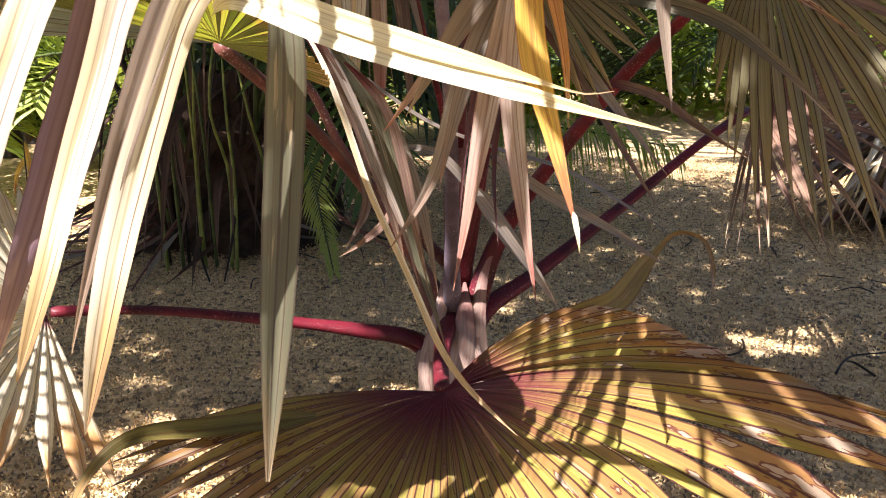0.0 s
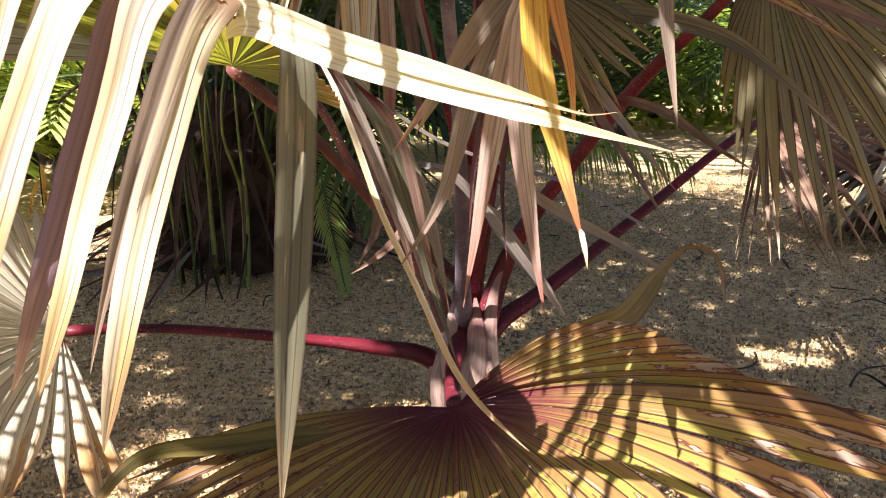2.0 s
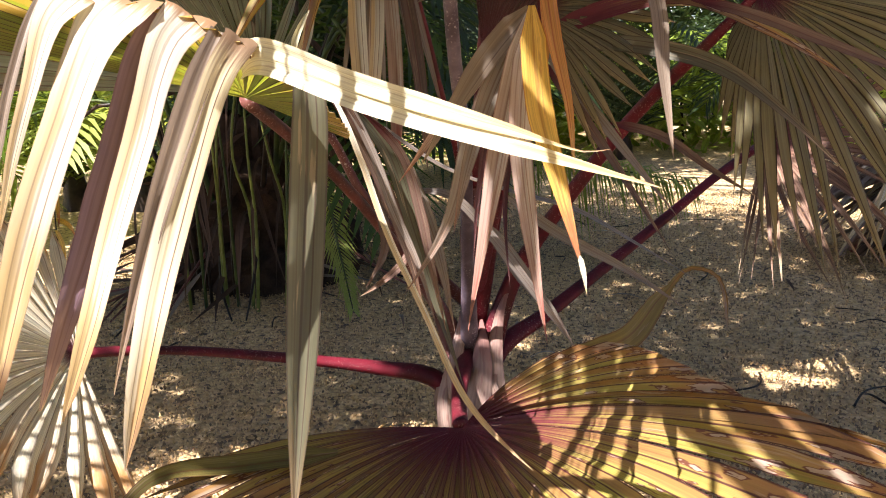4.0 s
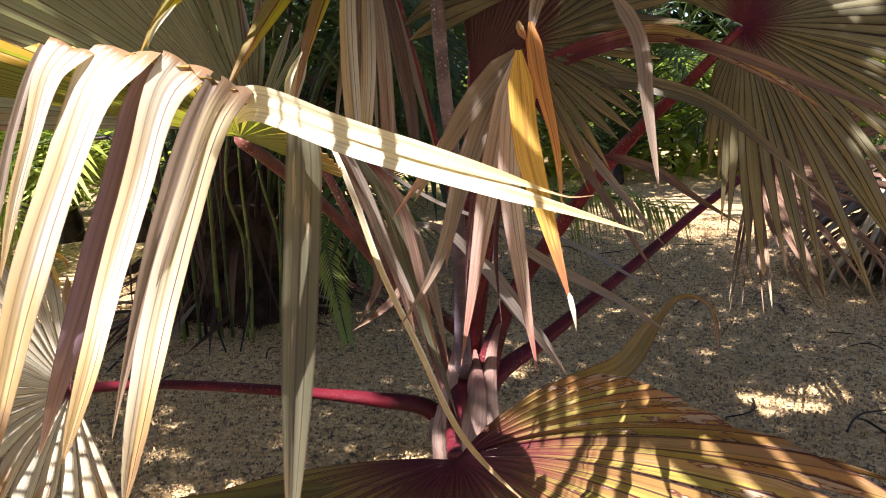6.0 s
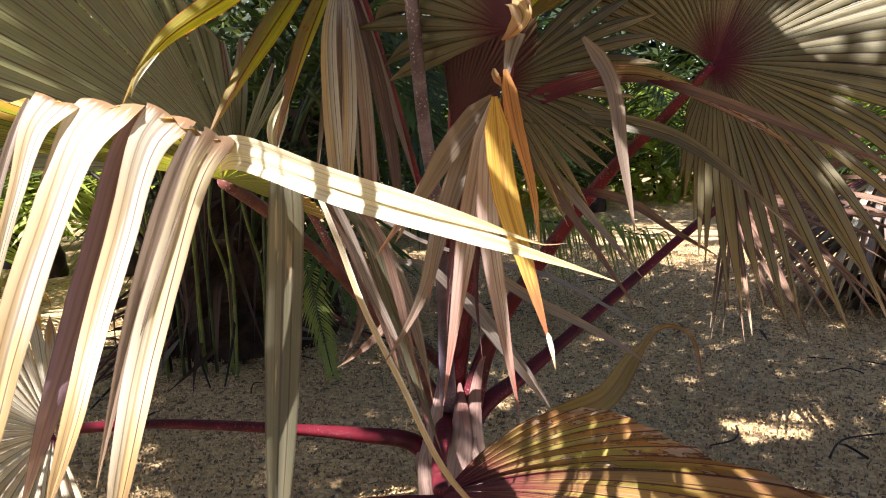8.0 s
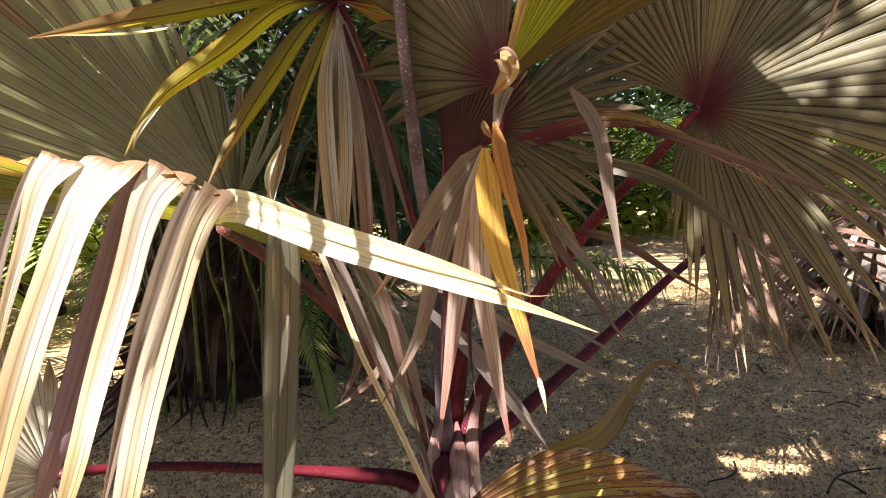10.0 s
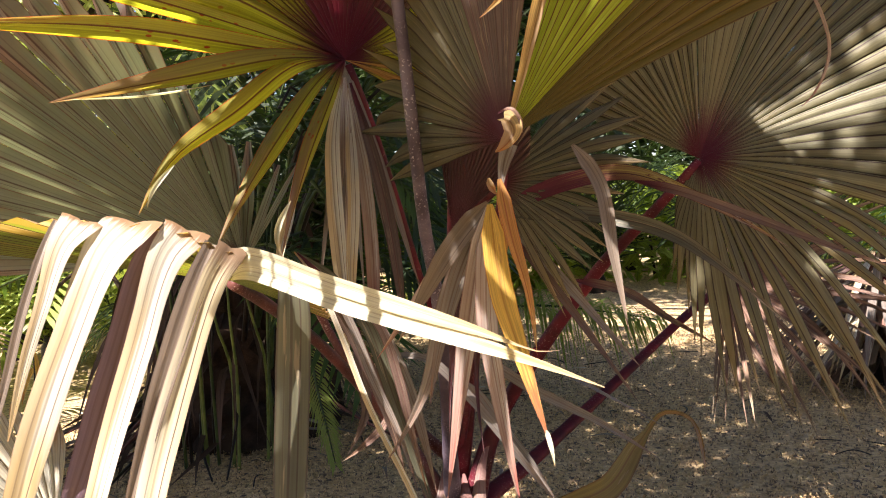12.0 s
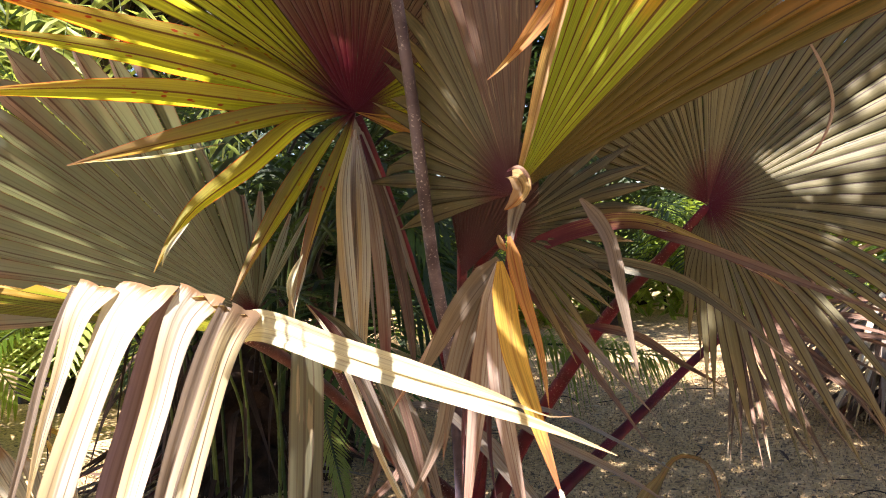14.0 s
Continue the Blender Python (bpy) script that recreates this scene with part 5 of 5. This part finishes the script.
def fan_palm(base, height, reach, leaves, seed, lean=(0, 0)):
    """A tall palm added out of view so that its crown shades the clearing."""
    r = random.Random(seed)
    ob = thing("unseen_fan_palm", "unseen tall fan palm added to shade the clearing", "palm", base, "tall palms")
    top = V((lean[0], lean[1], height))
    tube("trunk", [(0, 0, -0.1), tuple(top * 0.5), tuple(top)], (0.17, 0.13, 0.11), M_BARK, ob, 12, 14, rnd=r)
    for i in range(leaves):
        a = 2.4 * i + r.uniform(-0.3, 0.3)
        e = r.uniform(-0.25, 0.75)
        d = V((math.cos(a) * math.cos(e), math.sin(a) * math.cos(e), math.sin(e)))
        hub = top + d * reach * r.uniform(0.45, 0.65)
        st = tube("leaf_stalk", [tuple(top), tuple((top + hub) / 2 + V((0, 0, 0.08))), tuple(hub)], (0.025, 0.016, 0.014), M_STALK_DULL, ob, 6, 8)
        side = unit(np.cross(d, V((0, 0, 1))))
        rad = reach * r.uniform(0.42, 0.55)
        tips = [tuple(hub + rad * (d * math.cos(w) + side * math.sin(w)) - V((0, 0, 0.25 * rad * (1 - math.cos(w))))) for w in np.linspace(-2.3, 2.3, 7)]
        fan(tuple(hub), tips, 24, M_OLIVE, st, split=0.5, arch=0.08, seed=seed * 50 + i, n=7)
    return ob


fan_palm((-6.4, 3.0, 0), 3.9, 1.5, 12, 31)
fan_palm((4.4, 2.6, 0), 4.4, 2.3, 11, 32)
near_palm = fan_palm((-2.3, -1.3, 0), 2.6, 1.75, 10, 33)


def sunward(x, y, z):
    """The place at height z whose shadow meets the ground at x, y."""
    return tuple(V((x, y, 0)) + V(sun_from) * (z / sun_from[2]))


def high_shade_leaf(owner, root, hub, tips, count, seed, gap=0.55):
    """A spread leaf with free narrow leaflets, added high out of view to cast bars of shade."""
    o = V(owner.location)
    hub, tips = V(hub) - o, [tuple(V(t) - o) for t in tips]
    root = V(root) - o
    st = tube("leaf_stalk", [tuple(root), tuple((root + hub) / 2 + V((0, 0, 0.12))), tuple(hub)], (0.02, 0.015, 0.012), M_STALK_DULL, owner, 8, 12)
    fan(tuple(hub), tips, count, M_OLIVE, st, split=0.3, arch=0.0, seed=seed, n=10, jitter=0.006, ragged=0.004, gap=gap, body=16.0, fold=0.15)


# added leaves, each set by where its shadow should fall
high_shade_leaf(near_palm, (-2.28, -1.28, 2.55), sunward(1.15, 0.25, 2.45), [sunward(x, y, 2.3) for x, y in ((0.78, 1.85), (0.95, 1.95), (1.15, 1.95), (1.35, 1.75), (1.5, 1.5))], 9, 61, 0.8)
high_shade_leaf(palm, (-0.045, 1.9, 2.7), sunward(0.95, 2.6, 3.0), [sunward(x, y, 2.75) for x, y in ((0.5, 1.86), (0.66, 1.76), (0.8, 1.64), (0.93, 1.46))], 7, 63, 0.8)
high_shade_leaf(near_palm, (-2.28, -1.28, 2.55), sunward(-1.95, 1.95, 2.3), [sunward(x, y, 2.2) for x, y in ((-0.55, 1.5), (-0.42, 1.75), (-0.42, 2.0), (-0.5, 2.35))], 10, 62, 0.25)


def broad_tree(base, seed, crown, radius, count, thin=()):
    """A broad tree added so that its open crown, out of view overhead, dapples the clearing: trunk, limbs, and leaves
    in clumps.
    """
    r = random.Random(seed)
    ob = thing("added_shade_tree", "spreading tree added overhead to dapple the clearing with shade", "tree", base)
    b, c = V(base), V(crown) - V(base)
    fork = c * V((0.35, 0.35, 0.6))
    tube("trunk", [(0, 0, -0.1), tuple(fork * 0.5 + V((0.1, 0, 0))), tuple(fork)], (0.2, 0.16, 0.12), M_BARK, ob, 12, 12, rnd=r)
    v, f, u = [], [], []
    for k in range(count):
        a, q = 2.4 * k, math.sqrt((k + 0.5) / count)
        p = c + V((math.cos(a) * q * radius[0], math.sin(a) * q * radius[1], r.uniform(-0.5, 0.9)))
        if k % 5 == 0:
            tube("limb", [tuple(fork), tuple((fork + p) / 2 + V((0, 0, 0.4))), tuple(p)], (0.05, 0.028, 0.01), M_BARK, ob, 6, 10)
        size = r.uniform(0.25, 0.55)
        for j in range(46):
            o = p + V([r.gauss(0, 1) for _ in range(3)]) * size * V((1, 1, 0.5))
            w = r.uniform(0, 6.28)
            d = V((math.cos(w), math.sin(w), r.uniform(-0.6, 0.1))) * r.uniform(0.10, 0.2)
            mid = b + o + d * 0.5
            at = mid - V(sun_from) * (mid[2] / sun_from[2])
            if any((at[0] - x) ** 2 + (at[1] - y) ** 2 < (g * r.uniform(0.85, 1.1)) ** 2 for x, y, g in thin):
                continue
            s = unit(np.cross(d, V((r.uniform(-0.5, 0.5), r.uniform(-0.5, 0.5), 1)))) * 0.035
            i = len(v)
            v += [tuple(o), tuple(o + d * 0.5 + s), tuple(o + d), tuple(o + d * 0.5 - s)]
            u += [(0.5, 0), (0, 0.5), (0.5, 1), (1, 0.5)]
            f.append((i, i + 1, i + 2, i + 3))
    tagged(mesh_ob("foliage", v, f, M_DARKGREEN, ob, u), kind="stuff")
    return ob


# openings cut in the added crown to light chosen spots, by where their sunlight meets the ground: x, y, radius
OPENINGS = (
    (0.02, 1.18, 0.2), (0.12, 1.30, 0.21), (0.22, 1.42, 0.22), (0.33, 1.54, 0.22), (0.42, 1.64, 0.2), (0.38, 1.74, 0.14), (0.38, 2.0, 0.15), (0.55, 1.55, 0.26), (0.75, 1.50, 0.26), (0.92, 1.45, 0.26), (1.0, 1.2, 0.36), (1.3, 1.25, 0.34), (0.75, 1.82, 0.34),
    (-0.78, 1.66, 0.25), (-0.84, 1.95, 0.27), (-0.86, 2.25, 0.22), (-0.22, 2.6, 0.16), (0.31, 2.72, 0.12), (0.12, 2.72, 0.1), (0.4, 2.33, 0.26), (0.27, 2.2, 0.2), (0.24, 2.05, 0.12), (1.28, 1.80, 0.18), (1.12, 1.86, 0.16),
    (1.78, 2.65, 0.10), (1.92, 2.65, 0.115), (2.06, 2.65, 0.125), (2.22, 2.66, 0.13),
    (1.18, 3.06, 0.15), (1.32, 3.08, 0.15), (1.47, 3.10, 0.16), (1.62, 3.14, 0.15), (-0.5, 4.3, 0.22), (2.2, 3.3, 0.13), (1.75, 3.5, 0.15), (1.6, 3.2, 0.13), (2.6, 3.6, 0.14),
    (1.0, 3.4, 0.14), (2.9, 3.1, 0.16), (3.2, 5.05, 0.26), (0.3, 3.6, 0.12), (-2.4, 5.3, 0.85), (-3.0, 6.1, 0.8), (-1.75, 5.0, 0.35), (-1.0, 4.9, 0.24), (-0.65, 4.7, 0.2),
)
# both crowns are added out of view for the dappled shade they cast
broad_tree((-5.4, 9.6, 0), 43, (-0.4, 5.95, 6.0), (4.2, 2.6), 300, ((2.4, 8.8, 0.9), (2.5, 7.3, 0.65), (3.5, 6.9, 0.6), (1.0, 9.2, 0.6), (3.5, 5.9, 0.45), (-0.6, 8.0, 0.5), (4.4, 8.2, 0.7), (-1.4, 7.4, 0.7)))
broad_tree((-5.2, 3.7, 0), 41, (-1.92, 1.19, 5.3), (3.5, 2.8), 500, OPENINGS)


# ---- small things on the ground ----
def stick(points, r, mat=M_BARK):
    ob = tube("fallen_twig", points, (r, r * 0.8, r * 0.5), mat, None, 6, 12)
    return tagged(ob, "thin dry twig lying on the mulch", "twig", "fallen twigs")


stick([tuple(V((1.559, 2.753, 0.000)) + V((0, 0, 0.012))), tuple(V((1.667, 2.877, 0.000)) + V((0, 0, 0.03))), tuple(V((1.790, 2.939, 0.000)) + V((0, 0, 0.02))), tuple(V((1.948, 2.975, 0.000)) + V((0, 0, 0.012)))], 0.005)
r = random.Random(77)
for i in range(34):
    x, y, a, l = r.uniform(-2.2, 3.4), r.uniform(2.4, 6.5), r.uniform(0, 6.28), r.uniform(0.12, 0.4)
    d = V((math.cos(a), math.sin(a), 0)) * l
    e = V((-d[1], d[0], 0)) * r.uniform(-0.3, 0.3)
    p = V((x, y, 0.02))
    stick([tuple(p - d / 2), tuple(p + e + V((0, 0, r.uniform(0, 0.03)))), tuple(p + d / 2)], r.uniform(0.003, 0.006))
for i in range(46):
    x, y, a, l = r.uniform(-2.4, 3.6), r.uniform(2.3, 6.5), r.uniform(0, 6.28), r.uniform(0.08, 0.26)
    d = V((math.cos(a), math.sin(a), 0)) * l
    p = V((x, y, 0.022))
    ob = strip([tuple(p), tuple(p + d * 0.5 + V((0, 0, r.uniform(0.01, 0.05)))), tuple(p + d)], r.uniform(0.012, 0.03), (M_DRAB, M_DEAD, M_BROWN)[i % 3], None, face=(0.1, 0, 1), n=8, half=1, name="fallen_leaf", seed=i + 1)
    tagged(ob, "dry curled leaf piece lying on the mulch", "leaf", "fallen leaves")
# slender yellow sapling at the far edge
sap = thing("sapling", "slender sapling with drying orange leaves", "plant", (-2.957, 5.215, 0.000))
sb = V(sap.location)
tube("stem", [(0, 0, -0.02), tuple((V((-2.377, 4.207, 0.452)) - sb)), tuple((V((-2.386, 4.254, 0.768)) - sb))], (0.008, 0.006, 0.003), M_BARK, sap, 6, 8)
for q0, q1, q2 in (((-2.381, 4.211, 0.484), (-2.325, 4.166, 0.395), (-2.318, 4.141, 0.270)), ((-2.384, 4.238, 0.642), (-2.397, 4.157, 0.559), (-2.412, 4.125, 0.437)), ((-2.383, 4.222, 0.547), (-2.325, 4.248, 0.510), (-2.266, 4.208, 0.435)), ((-2.386, 4.251, 0.736), (-2.369, 4.246, 0.641), (-2.366, 4.220, 0.483))):
    strip([tuple(V(q) - sb) for q in (q0, q1, q2)], 0.03, M_ORANGE, sap, n=8, half=1)
